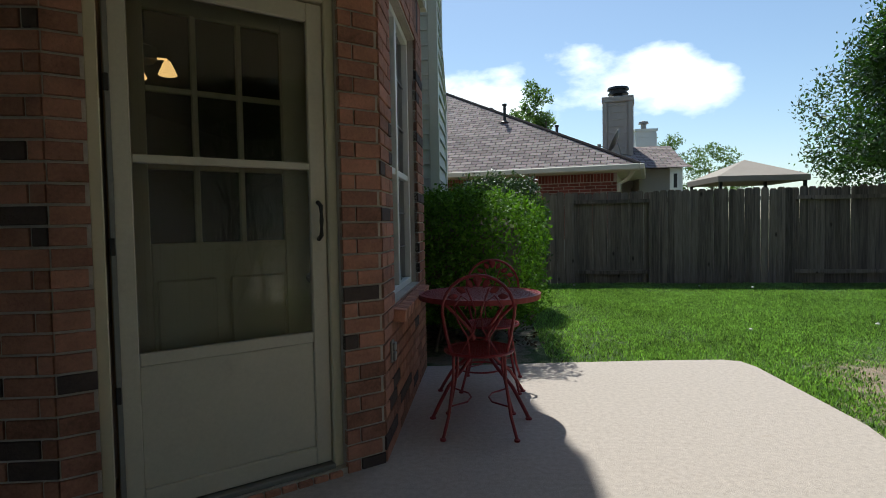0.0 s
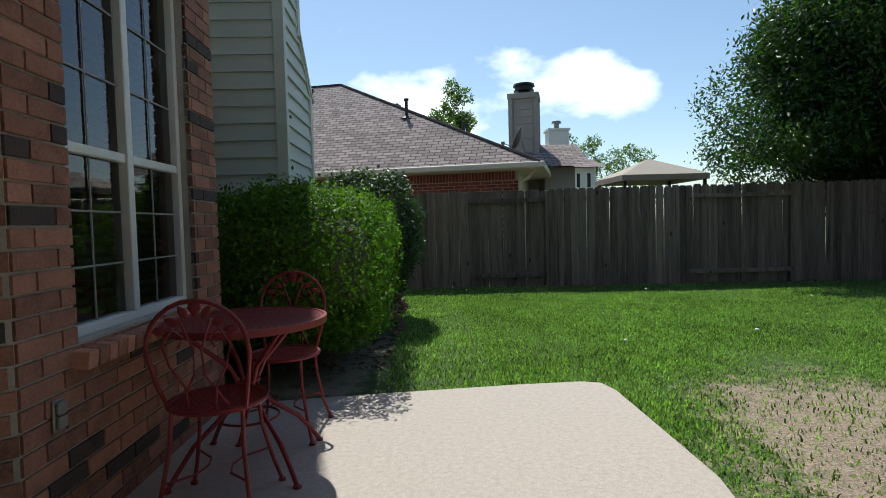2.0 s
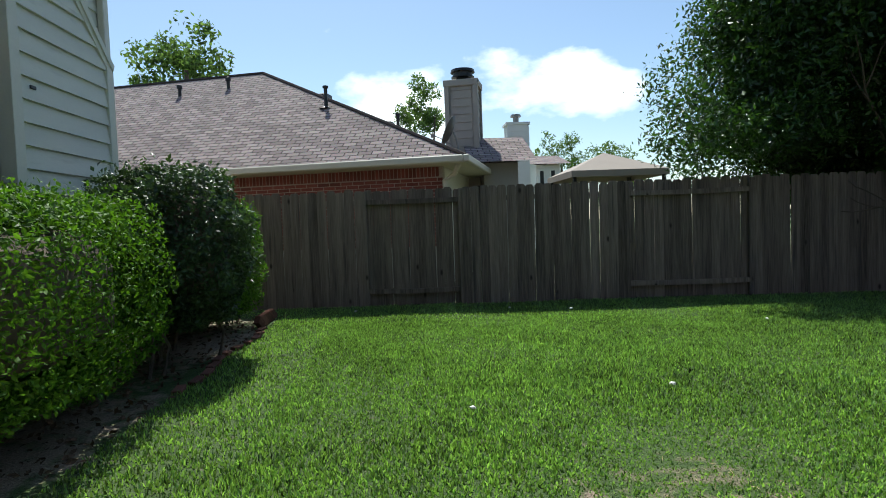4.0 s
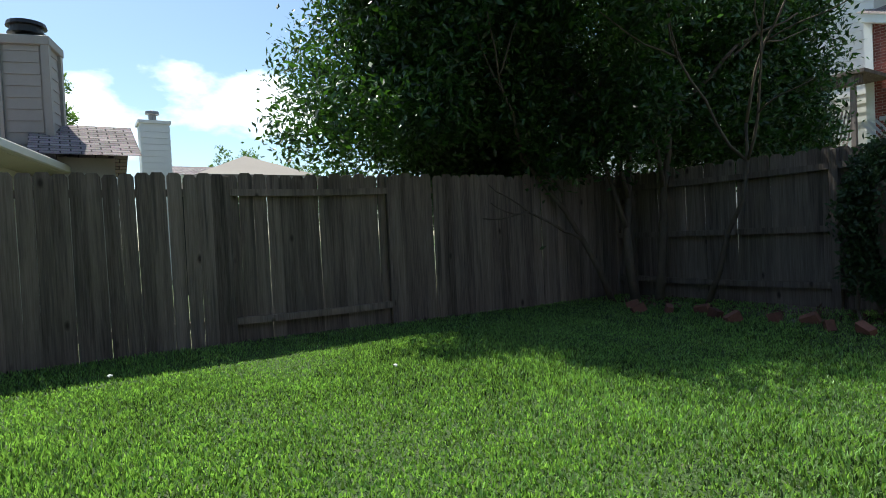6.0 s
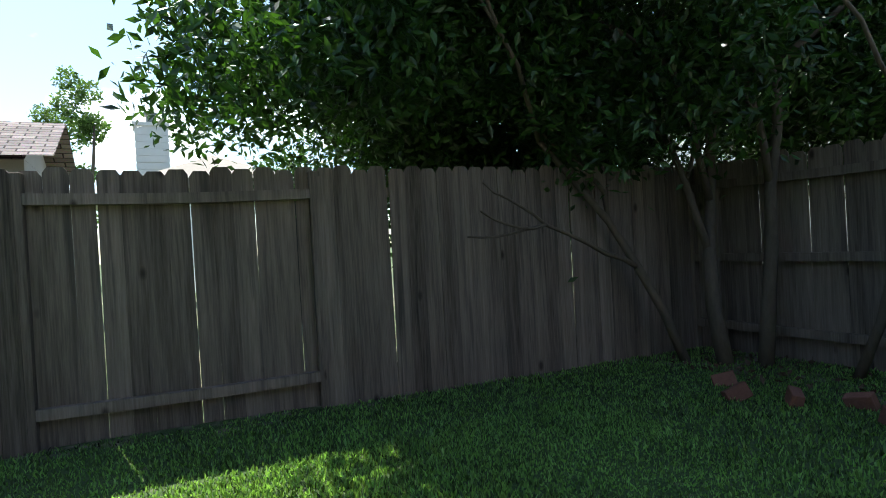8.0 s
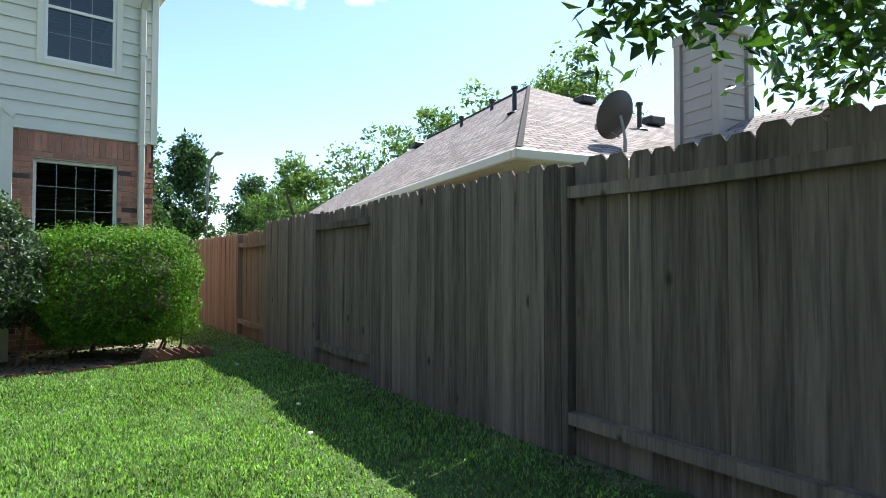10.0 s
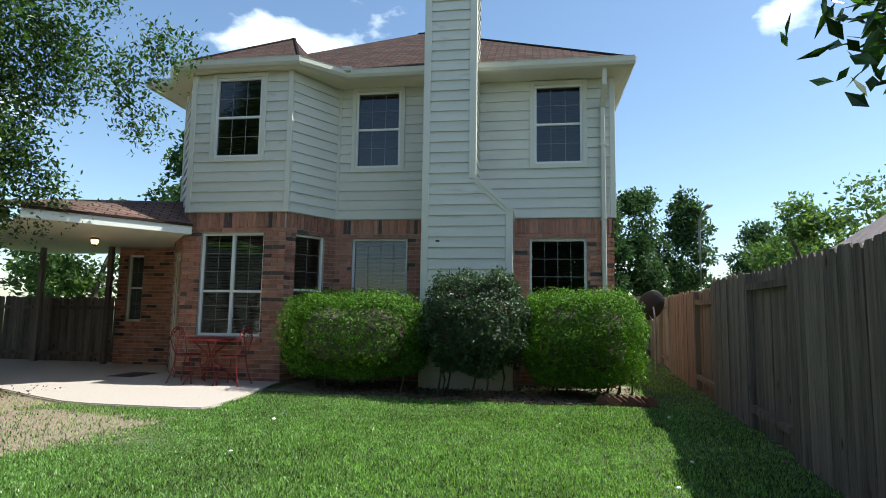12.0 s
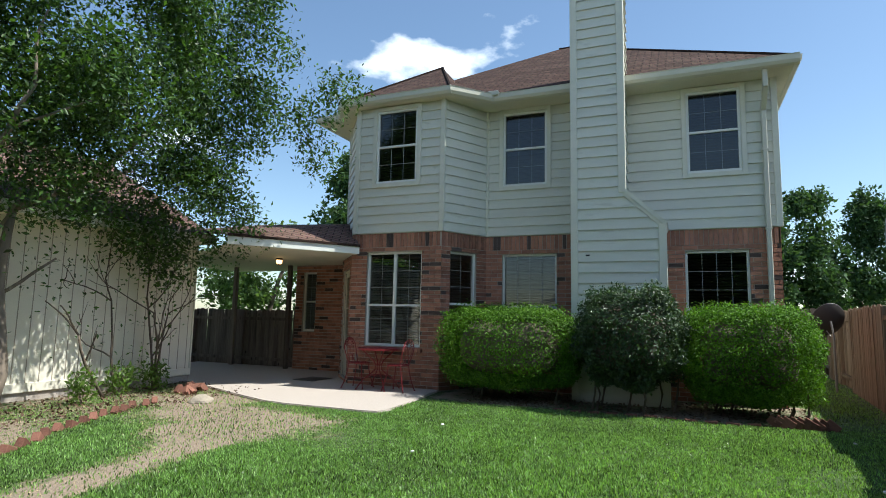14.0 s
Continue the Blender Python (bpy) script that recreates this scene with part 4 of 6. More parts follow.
def iron_table(at):
    t = thing("bistro_table", "round red-painted iron mesh bistro table", "table", at=at)
    part("tabletop", mesh_disc(0.365, 0.715, 0.016, 0.005), M_RED, t)
    bm = bmesh.new()
    lathe(bm, [(0.365, 0.69), (0.38, 0.69), (0.382, 0.722), (0.368, 0.724), (0.363, 0.716)], 40)
    ob = part("rim", bm, M_RED, t)
    for k in range(4):
        a = radians(45 + 90 * k)
        c, s = math.cos(a), math.sin(a)
        prof = [(0.30, 0.69), (0.20, 0.60), (0.09, 0.50), (0.05, 0.42), (0.06, 0.34), (0.15, 0.26), (0.27, 0.17), (0.35, 0.07), (0.395, 0.008)]
        bm = bmesh.new()
        tube(bm, [(r * c, r * s, z) for r, z in prof], 0.011, 8)
        lathe(bm, [(0.018, 0.0), (0.02, 0.008), (0.012, 0.014)], 10, (0.395 * c, 0.395 * s, 0))
        part("leg", bm, M_RED, t)
    bm = bmesh.new()
    ring(bm, 0.055, 0.42, 0.006, 18)
    part("collar", bm, M_RED, t)
    bm = bmesh.new()
    ring(bm, 0.14, 0.24, 0.006, 24)
    part("brace", bm, M_RED, t)
    return t


def iron_chair(at, rz):
    """A cafe chair with a hoop back and leaf scrolls; its back is at +y."""
    t = thing("bistro_chair", "red-painted iron bistro chair with a scrolled hoop back", "chair", "chairs at the bistro table", at=at, rz=rz)
    part("seat", mesh_disc(0.19, 0.445, 0.018, 0.0035), M_RED, t)
    bm = bmesh.new()
    ring(bm, 0.195, 0.447, 0.010)
    part("seat_frame", bm, M_RED, t)
    hoop = [(-0.15, 0.12, 0.445), (-0.175, 0.16, 0.55), (-0.195, 0.19, 0.68)] + [(0.195 * math.cos(radians(a)), 0.2 + 0.02 * math.sin(radians(a)), 0.70 + 0.19 * math.sin(radians(a))) for a in range(180, -1, -15)] + [(0.195, 0.19, 0.68), (0.175, 0.16, 0.55), (0.15, 0.12, 0.445)]
    bm = bmesh.new()
    tube(bm, hoop, 0.009, 8)
    part("back_hoop", bm, M_RED, t)
    for m in (-1, 1):
        bm = bmesh.new()
        tube(bm, [(m * 0.05, 0.17, 0.45), (m * 0.06, 0.18, 0.55), (m * 0.11, 0.20, 0.64), (m * 0.13, 0.21, 0.72), (m * 0.09, 0.21, 0.78), (m * 0.05, 0.21, 0.75), (m * 0.07, 0.21, 0.71)], 0.005, 6)
        part("scroll", bm, M_RED, t)
        bm = bmesh.new()
        tube(bm, [(m * 0.10, 0.15, 0.46), (m * 0.02, 0.19, 0.60), (m * 0.015, 0.2, 0.70), (m * 0.06, 0.215, 0.82), (m * 0.10, 0.215, 0.80)], 0.005, 6)
        part("scroll", bm, M_RED, t)
        for k in range(3):
            bm = bmesh.new()
            cx, cz = m * (0.045 + 0.045 * k), 0.845 - 0.035 * k
            lathe(bm, [(0.003, -0.028), (0.017, -0.008), (0.015, 0.01), (0.002, 0.028)], 8)
            bmesh.ops.transform(bm, matrix=pose(cx, 0.215, cz, 0, m * (35 + 30 * k), 0) @ Matrix.Diagonal((1, 0.35, 1, 1)), verts=bm.verts)
            part("leaf", bm, M_RED, t)
        bm = bmesh.new()
        tube(bm, [(m * 0.13, -0.13, 0.44), (m * 0.135, -0.14, 0.3), (m * 0.17, -0.18, 0.12), (m * 0.20, -0.21, 0.006)], 0.009, 8)
        lathe(bm, [(0.016, 0), (0.018, 0.01), (0.01, 0.016)], 10, (m * 0.20, -0.21, 0))
        part("leg", bm, M_RED, t)
        bm = bmesh.new()
        tube(bm, [(m * 0.14, 0.13, 0.44), (m * 0.145, 0.15, 0.3), (m * 0.17, 0.19, 0.12), (m * 0.20, 0.23, 0.006)], 0.009, 8)
        lathe(bm, [(0.016, 0), (0.018, 0.01), (0.01, 0.016)], 10, (m * 0.20, 0.23, 0))
        part("leg", bm, M_RED, t)
        bm = bmesh.new()
        tube(bm, [(m * 0.15, -0.165, 0.17), (m * 0.07, -0.08, 0.17), (m * 0.05, 0.0, 0.17), (m * 0.07, 0.09, 0.17), (m * 0.155, 0.17, 0.17)], 0.005, 6)
        part("stretcher", bm, M_RED, t)
    bm = bmesh.new()
    lathe(bm, [(0.006, -0.03), (0.026, 0.0), (0.02, 0.025), (0.004, 0.032)], 10)
    bmesh.ops.transform(bm, matrix=pose(0, 0.215, 0.86) @ Matrix.Diagonal((1, 0.4, 1, 1)), verts=bm.verts)
    part("flower", bm, M_RED, t)
    return t


iron_table((0.49, 6.06, 0.0)).scale = (1.08, 1.08, 1.06)
for place, turn in (((0.49, 5.63, 0.0), 180), ((0.57, 6.52, 0.0), -4)):
    iron_chair(place, turn).scale = (1.05, 1.05, 1.06)


# ---- leaves ----
def leaf_mesh(name, centres, normals, size, ratio, rnd, mat):
    """Many small kite-shaped leaves, folded along the rib."""
    n = len(centres)
    c = np.asarray(centres, dtype=np.float64)
    nr = np.asarray(normals, dtype=np.float64) + rnd.normal(0, 0.75, (n, 3))
    nr /= np.linalg.norm(nr, axis=1)[:, None] + 1e-9
    d = rnd.normal(0, 1, (n, 3)) + np.asarray(normals) * 0.4
    d -= nr * (d * nr).sum(1)[:, None]
    d /= np.linalg.norm(d, axis=1)[:, None] + 1e-9
    e = np.cross(nr, d)
    L = (size * rnd.uniform(0.6, 1.3, n))[:, None]
    W = L * ratio * 0.5
    v = np.stack([c, c + d * L * 0.45 + e * W + nr * W * 0.25, c + d * L, c + d * L * 0.45 - e * W + nr * W * 0.25], axis=1).reshape(-1, 3)
    idx = np.arange(n)[:, None] * 4
    tri = np.concatenate([idx + np.array([[0, 1, 2]]), idx + np.array([[0, 2, 3]])], axis=1).reshape(-1, 3)
    me = bpy.data.meshes.new(name)
    me.from_pydata(v.tolist(), [], tri.tolist())
    me.materials.append(mat)
    return me


def clump_points(rnd, blobs, count, shell=0.75):
    """Points in lumpy ellipsoids: (cx, cy, cz, rx, ry, rz, weight)."""
    w = np.array([b[6] for b in blobs], dtype=float)
    which = rnd.choice(len(blobs), count, p=w / w.sum())
    u = rnd.normal(0, 1, (count, 3))
    u /= np.linalg.norm(u, axis=1)[:, None]
    r = 1 - (1 - shell) * rnd.random(count) ** 1.6
    b = np.array([q[:6] for q in blobs])[which]
    pts = b[:, :3] + u * b[:, 3:6] * r[:, None]
    return pts, u


def hedge(name, label, x0, x1, y0, y1, z0, z1, count, size, mat, seed, power=5.0, rough=0.13):
    """A clipped box-shaped shrub: leaves over a lumpy rounded block, stems below."""
    rnd = np.random.default_rng(seed)
    t = thing(name, label, "shrub", "shrubs along the house")
    cx, cy, cz = (x0 + x1) / 2, (y0 + y1) / 2, (z0 + z1) / 2
    u = rnd.normal(0, 1, (count, 3))
    u *= np.array([1 / (y1 - y0), 1 / (x1 - x0), 1.0])
    u /= (np.abs(u) ** power).sum(1)[:, None] ** (1 / power)
    lump = np.array([noise.noise(Vector(q) * 2.6 + Vector((seed, 0, 0))) + 0.5 * noise.noise(Vector(q) * 6.0) for q in u])
    k = (1 - 0.26 * rnd.random(count) ** 1.7) * (1 + rough * lump)
    pts = np.array((cx, cy, cz)) + u * np.array(((x1 - x0) / 2, (y1 - y0) / 2, (z1 - z0) / 2)) * k[:, None]
    nr = u / np.linalg.norm(u, axis=1)[:, None]
    tip = rnd.random(count) < 0.14
    pts[tip, 2] += np.where(pts[tip, 2] > z1 - 0.25, rnd.uniform(0.01, 0.13, tip.sum()), 0)
    me = leaf_mesh("foliage", pts, nr, size, 0.5, rnd, mat)
    ob = new("foliage", me)
    ob.parent = t
    ob["kind"] = "stuff"
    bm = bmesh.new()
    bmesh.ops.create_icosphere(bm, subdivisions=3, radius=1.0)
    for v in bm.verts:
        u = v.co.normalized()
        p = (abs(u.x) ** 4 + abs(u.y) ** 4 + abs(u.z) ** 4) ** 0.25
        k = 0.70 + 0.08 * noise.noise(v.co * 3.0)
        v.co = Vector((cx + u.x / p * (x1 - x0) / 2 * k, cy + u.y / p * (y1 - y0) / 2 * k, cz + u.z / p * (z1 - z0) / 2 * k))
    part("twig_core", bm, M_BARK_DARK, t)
    for i in range(7):
        bm = bmesh.new()
        bx, by = cx + rnd.uniform(-0.35, 0.35) * (x1 - x0), cy + rnd.uniform(-0.42, 0.42) * (y1 - y0)
        tube(bm, [(bx, by, -0.03), (bx + 0.04, by + 0.05, z0 * 0.6), (bx + rnd.uniform(-0.1, 0.1), by + rnd.uniform(-0.1, 0.1), z0 + 0.25)], 0.022, 6, 0.012)
        part("stem", bm, M_BARK_DARK, t)
    return t


hedge("boxwood_hedge", "clipped bright green boxwood hedge against the house", -0.6, 1.15, 7.42, 9.82, 0.22, 1.52, 60000, 0.044, M_HEDGE, 21)
hedge("boxwood_hedge", "clipped bright green boxwood hedge at the house corner", -0.7, 1.02, 11.42, 13.25, 0.2, 1.58, 60000, 0.044, M_HEDGE, 22)
hedge("rounded_shrub", "rounded dark grey-green shrub with bare stems below", -0.05, 1.4, 9.86, 11.45, 0.38, 1.86, 36000, 0.055, M_YEW, 23, 2.6, 0.24)


def limb(bm, rnd, start, direction, length, r, depth, tips, bend=0.25, splits=3):
    """A branch that bends and forks; its ends are gathered in tips."""
    pts = [Vector(start)]
    d = Vector(direction).normalized()
    n = 5
    for i in range(n):
        d = (d + Vector(rnd.normal(0, bend, 3)) * 0.5 + Vector((0, 0, 0.05))).normalized()
        pts.append(pts[-1] + d * (length / n))
    tube(bm, pts, r, 7 if r > 0.03 else 5, r * 0.55)
    if depth == 0:
        tips.append((pts[-1], d))
        tips.append((pts[-3], d))
        return
    for k in range(splits):
        at = pts[-1] if k == 0 else pts[int(rnd.integers(2, n + 1))]
        side = Vector(rnd.normal(0, 1, 3))
        nd = (d * 0.8 + side.normalized() * 0.75 + Vector((0, 0, 0.12))).normalized()
        limb(bm, rnd, at, nd, length * rnd.uniform(0.45, 0.7), r * 0.55, depth - 1, tips, bend, splits)


def tree(name, label, trunks, blobs, count, size, ratio, mat, bark, seed, twig_leaves=26, depth=2, spread=0.32, group=""):
    """Tapered, forked trunks; leaves sit on the branch ends and fill a crown of lumps."""
    rnd = np.random.default_rng(seed)
    t = thing(name, label, "tree", group)
    tips = []
    for start, direction, length, r in trunks:
        bm = bmesh.new()
        limb(bm, rnd, start, direction, length, r, depth, tips)
        smooth(part("trunk", bm, bark, t))
    pts, nr = clump_points(rnd, blobs, count, 0.45)
    gather = rnd.integers(0, len(pts), count // 12)
    own = pts[gather][rnd.integers(0, len(gather), count)] + rnd.normal(0, spread * 0.42, (count, 3))
    pts = np.where((rnd.random(count) < 0.72)[:, None], own, pts)
    if tips and twig_leaves:
        tp = np.array([list(p) for p, _ in tips])
        extra = np.repeat(tp, twig_leaves, axis=0) + rnd.normal(0, spread, (len(tp) * twig_leaves, 3))
        pts = np.concatenate([pts, extra])
        nr = np.concatenate([nr, np.tile((0, 0, 1.0), (len(extra), 1))])
    clear = ~((pts[:, 0] < 1.5) & (pts[:, 1] < 5.7) & (pts[:, 1] > 1.0)) & ~((pts[:, 2] < 2.1) & (pts[:, 1] > 10.2) & (pts[:, 1] < 13.85) & (pts[:, 0] < 10.4)) & ~((pts[:, 2] < 3.2) & (pts[:, 1] > 8.5) & (pts[:, 1] < 12.4) & (pts[:, 0] < 10.6) & (pts[:, 0] > 6.0))
    clear &= (pts[:, 1] > 11.2) | (pts[:, 0] < 10.5)
    for _, eye, _, _ in PATH:
        clear &= np.hypot(pts[:, 0] - eye[0], pts[:, 1] - eye[1]) + 0.5 * np.maximum(pts[:, 2] - 2.2, 0) > 0.95
    if name != "distant_tree" and name != "pine_tree":
        pts, nr = pts[clear], nr[clear]
    nr = nr * 0.5 + np.array((0, 0, 0.4))
    ob = new("crown", leaf_mesh("crown", pts, nr, size, ratio, rnd, mat))
    ob.parent = t
    ob["kind"] = "stuff"
    return t


# the big tree in the fence corner
rb = np.random.default_rng(31)
lumps = []
for i in range(110):
    a, r = rb.uniform(0, 2 * math.pi), 3.7 * math.sqrt(rb.random())
    z = rb.uniform(2.3, 5.9)
    k = 1.0 if z < 5.2 else 0.8
    lumps.append((11.8 + math.cos(a) * r * k, 13.0 + math.sin(a) * r * 0.9 * k, z, *(rb.uniform(0.5, 0.9),) * 3, 1.0))
for x, y, z in ((8.1, 14.4, 3.2), (7.8, 14.8, 2.6), (8.2, 14.2, 4.2), (8.7, 13.6, 2.7), (9.0, 13.1, 3.4), (8.8, 14.2, 5.0)):
    lumps.append((x, y, z, 0.55, 0.55, 0.5, 0.6))
for i in range(46):
    lumps.append((rb.uniform(8.5, 13.5), rb.uniform(14.4, 16.3), rb.uniform(1.7, 5.2), *(rb.uniform(0.5, 0.85),) * 3, 0.9))
for i in range(44):
    lumps.append((rb.uniform(13.3, 15.5), rb.uniform(11.6, 14.8), rb.uniform(1.9, 4.8), *(rb.uniform(0.5, 0.85),) * 3, 0.9))
for i in range(44):
    lumps.append((rb.uniform(8.2, 10.9), rb.uniform(12.7, 14.5), rb.uniform(2.5, 5.0), *(rb.uniform(0.35, 0.6),) * 3, 0.5))
for i in range(24):
    lumps.append((rb.uniform(9.5, 13.5), rb.uniform(14.2, 15.3), rb.uniform(1.4, 2.6), *(rb.uniform(0.45, 0.7),) * 3, 0.7))
for x, y, z in ((7.75, 12.9, 2.55), (8.1, 12.7, 2.4), (8.4, 13.0, 2.75), (7.5, 13.2, 2.95), (7.45, 13.15, 2.4), (7.8, 13.25, 2.45), (8.1, 13.3, 2.4)):
    lumps.append((x, y, z, 0.33, 0.33, 0.3, 0.16))
tree("broadleaf_tree", "large dark broadleaf tree with several trunks beside the fence corner",
     [((11.75, 12.55, -0.05), (-0.1, 0.1, 1), 2.6, 0.075), ((11.95, 12.3, -0.05), (0.15, 0.0, 1), 2.7, 0.07), ((11.6, 12.85, -0.05), (-0.35, 0.15, 1), 2.5, 0.05), ((12.0, 11.6, -0.05), (0.2, -0.15, 1), 2.4, 0.04)],
     lumps, 290000, 0.108, 0.42, M_LEAF, M_BARK_DARK, 32, twig_leaves=14)
# the trees in the bed before the garage
rb = np.random.default_rng(41)
lumps = []
for i in range(80):
    a, r = rb.uniform(0, 2 * math.pi), math.sqrt(rb.random())
    z = rb.uniform(2.7, 6.9)
    lumps.append((5.0 + math.cos(a) * r * 3.4, 3.5 + math.sin(a) * r * 1.3 + 0.12 * (z - 4), z, *(rb.uniform(0.4, 0.75),) * 3, 1.0))
for x, y, z in ((2.0, 3.6, 2.5), (2.4, 3.3, 2.1), (1.7, 3.9, 2.9), (2.2, 5.6, 4.9), (1.9, 5.9, 5.3), (1.7, 5.4, 4.2), (2.4, 4.6, 5.2), (2.8, 4.2, 5.6), (2.5, 5.0, 5.9), (3.0, 4.8, 6.2), (2.2, 4.2, 4.6), (2.6, 4.0, 3.8), (1.9, 4.9, 4.8)):
    lumps.append((x, y, z, 0.4, 0.4, 0.4, 0.5))
tree("small_leaved_tree", "leaning small-leaved tree with pale limbs beside the garage",
     [((5.6, 3.3, -0.05), (-0.25, 0.1, 1), 2.9, 0.10), ((6.1, 3.1, -0.05), (0.2, 0.15, 1), 2.8, 0.08)], lumps, 92000, 0.085, 0.45, M_LEAF2, M_BARK, 42, twig_leaves=24)
tree("young_tree", "slender young tree with many thin stems by the garage",
     [((2.45, 2.5, -0.05), (0.15, 0.02, 1), 1.5, 0.028), ((2.4, 2.55, -0.05), (0.4, 0.05, 1), 1.5, 0.024), ((2.5, 2.55, -0.05), (-0.02, 0.06, 1), 1.4, 0.022), ((3.2, 2.5, -0.05), (0.3, 0.05, 1), 1.6, 0.026)],
     [(2.6, 2.75, 2.5, 0.6, 0.4, 0.7, 1.0), (3.1, 2.8, 2.8, 0.6, 0.5, 0.6, 0.8)], 3200, 0.075, 0.5, M_LEAF2, M_BARK_DARK, 43, twig_leaves=12)
tree("dead_stem", "bare leaning dark stem in the bed", [((3.6, 2.75, -0.05), (0.55, 0.05, 1), 1.2, 0.03)], [(2.9, 2.7, 0.25, 0.25, 0.2, 0.25, 1)], 260, 0.08, 0.4, M_WEED, M_BARK_DARK, 44, twig_leaves=0, depth=1)
# the shrub at the back fence
hedge("fence_shrub", "dense dark shrub against the back fence", 11.3, 12.4, 7.9, 9.85, 0.15, 1.72, 22000, 0.065, M_YEW, 24)


def far_tree(name, label, x, y, height, radius, seed, mat=M_FAR, conical=False, base=0.3, count=6500, size=0.24):
    rnd = np.random.default_rng(seed)
    bl = []
    for i in range(26):
        z = rnd.uniform(base, 1.0)
        k = (1.12 - z) * 1.1 if conical else math.sqrt(max(0.08, 1 - ((z - 0.62) / 0.42) ** 2))
        a = rnd.uniform(0, 2 * math.pi)
        r = radius * k * math.sqrt(rnd.random())
        bl.append((x + math.cos(a) * r, y + math.sin(a) * r, z * height, *(radius * rnd.uniform(0.26, 0.46),) * 2, radius * rnd.uniform(0.2, 0.36), 1.0))
    return tree(name, label, [((x, y, -0.05), (rnd.uniform(-0.05, 0.05), rnd.uniform(-0.05, 0.05), 1), height * 0.8, radius * 0.06)], bl, count, size, 0.5, mat, M_BARK_DARK, seed, twig_leaves=0, depth=0, spread=size, group="distant trees")


PINES = [(-24, 17.5, 7.8, 2.6), (-26.5, 20.8, 7.9, 2.7), (-22, 15.4, 6.9, 1.9), (-33, 27, 7.2, 3.0), (-40, 33, 7, 3.5),
         (-16, 1.5, 9.0, 2.8), (-19, -1.5, 11, 3.0), (-13.5, -3.5, 9.0, 2.6)]
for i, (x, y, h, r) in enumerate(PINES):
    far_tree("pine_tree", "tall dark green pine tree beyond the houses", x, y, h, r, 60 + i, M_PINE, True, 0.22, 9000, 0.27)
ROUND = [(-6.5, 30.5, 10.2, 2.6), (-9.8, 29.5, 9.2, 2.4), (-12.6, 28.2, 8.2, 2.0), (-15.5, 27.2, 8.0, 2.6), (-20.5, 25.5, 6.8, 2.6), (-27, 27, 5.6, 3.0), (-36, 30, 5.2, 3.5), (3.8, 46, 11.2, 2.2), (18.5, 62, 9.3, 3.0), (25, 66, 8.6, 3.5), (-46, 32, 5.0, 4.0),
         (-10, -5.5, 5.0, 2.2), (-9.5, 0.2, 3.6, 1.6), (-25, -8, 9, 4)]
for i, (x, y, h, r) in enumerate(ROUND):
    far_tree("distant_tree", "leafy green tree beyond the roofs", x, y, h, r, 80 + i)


# ---- neighbouring houses ----
def far_wall_bricks(run, z0, z1, openings, mat, parent):
    bm = bmesh.new()
    course, unit = 0.078, 0.26
    r = 0
    z = z0
    while z < z1 - 0.02:
        s = -unit * 0.5 if r % 2 else 0.0
        while s < run.length:
            a, b = max(0.0, s + 0.008), min(run.length, s + unit - 0.008)
            mid = (a + b) / 2
            if b - a > 0.03 and not any(o[0] < mid < o[1] and o[2] < z + 0.03 < o[3] for o in openings):
                p = [bm.verts.new(run.at(u, 0.012, v)) for u, v in ((a, z), (b, z), (b, z + course - 0.013), (a, z + course - 0.013))]
                bm.faces.new(p)
            s += unit
        z += course
        r += 1
    ob = part("bricks", bm, mat, parent)
    ob["kind"] = "stuff"


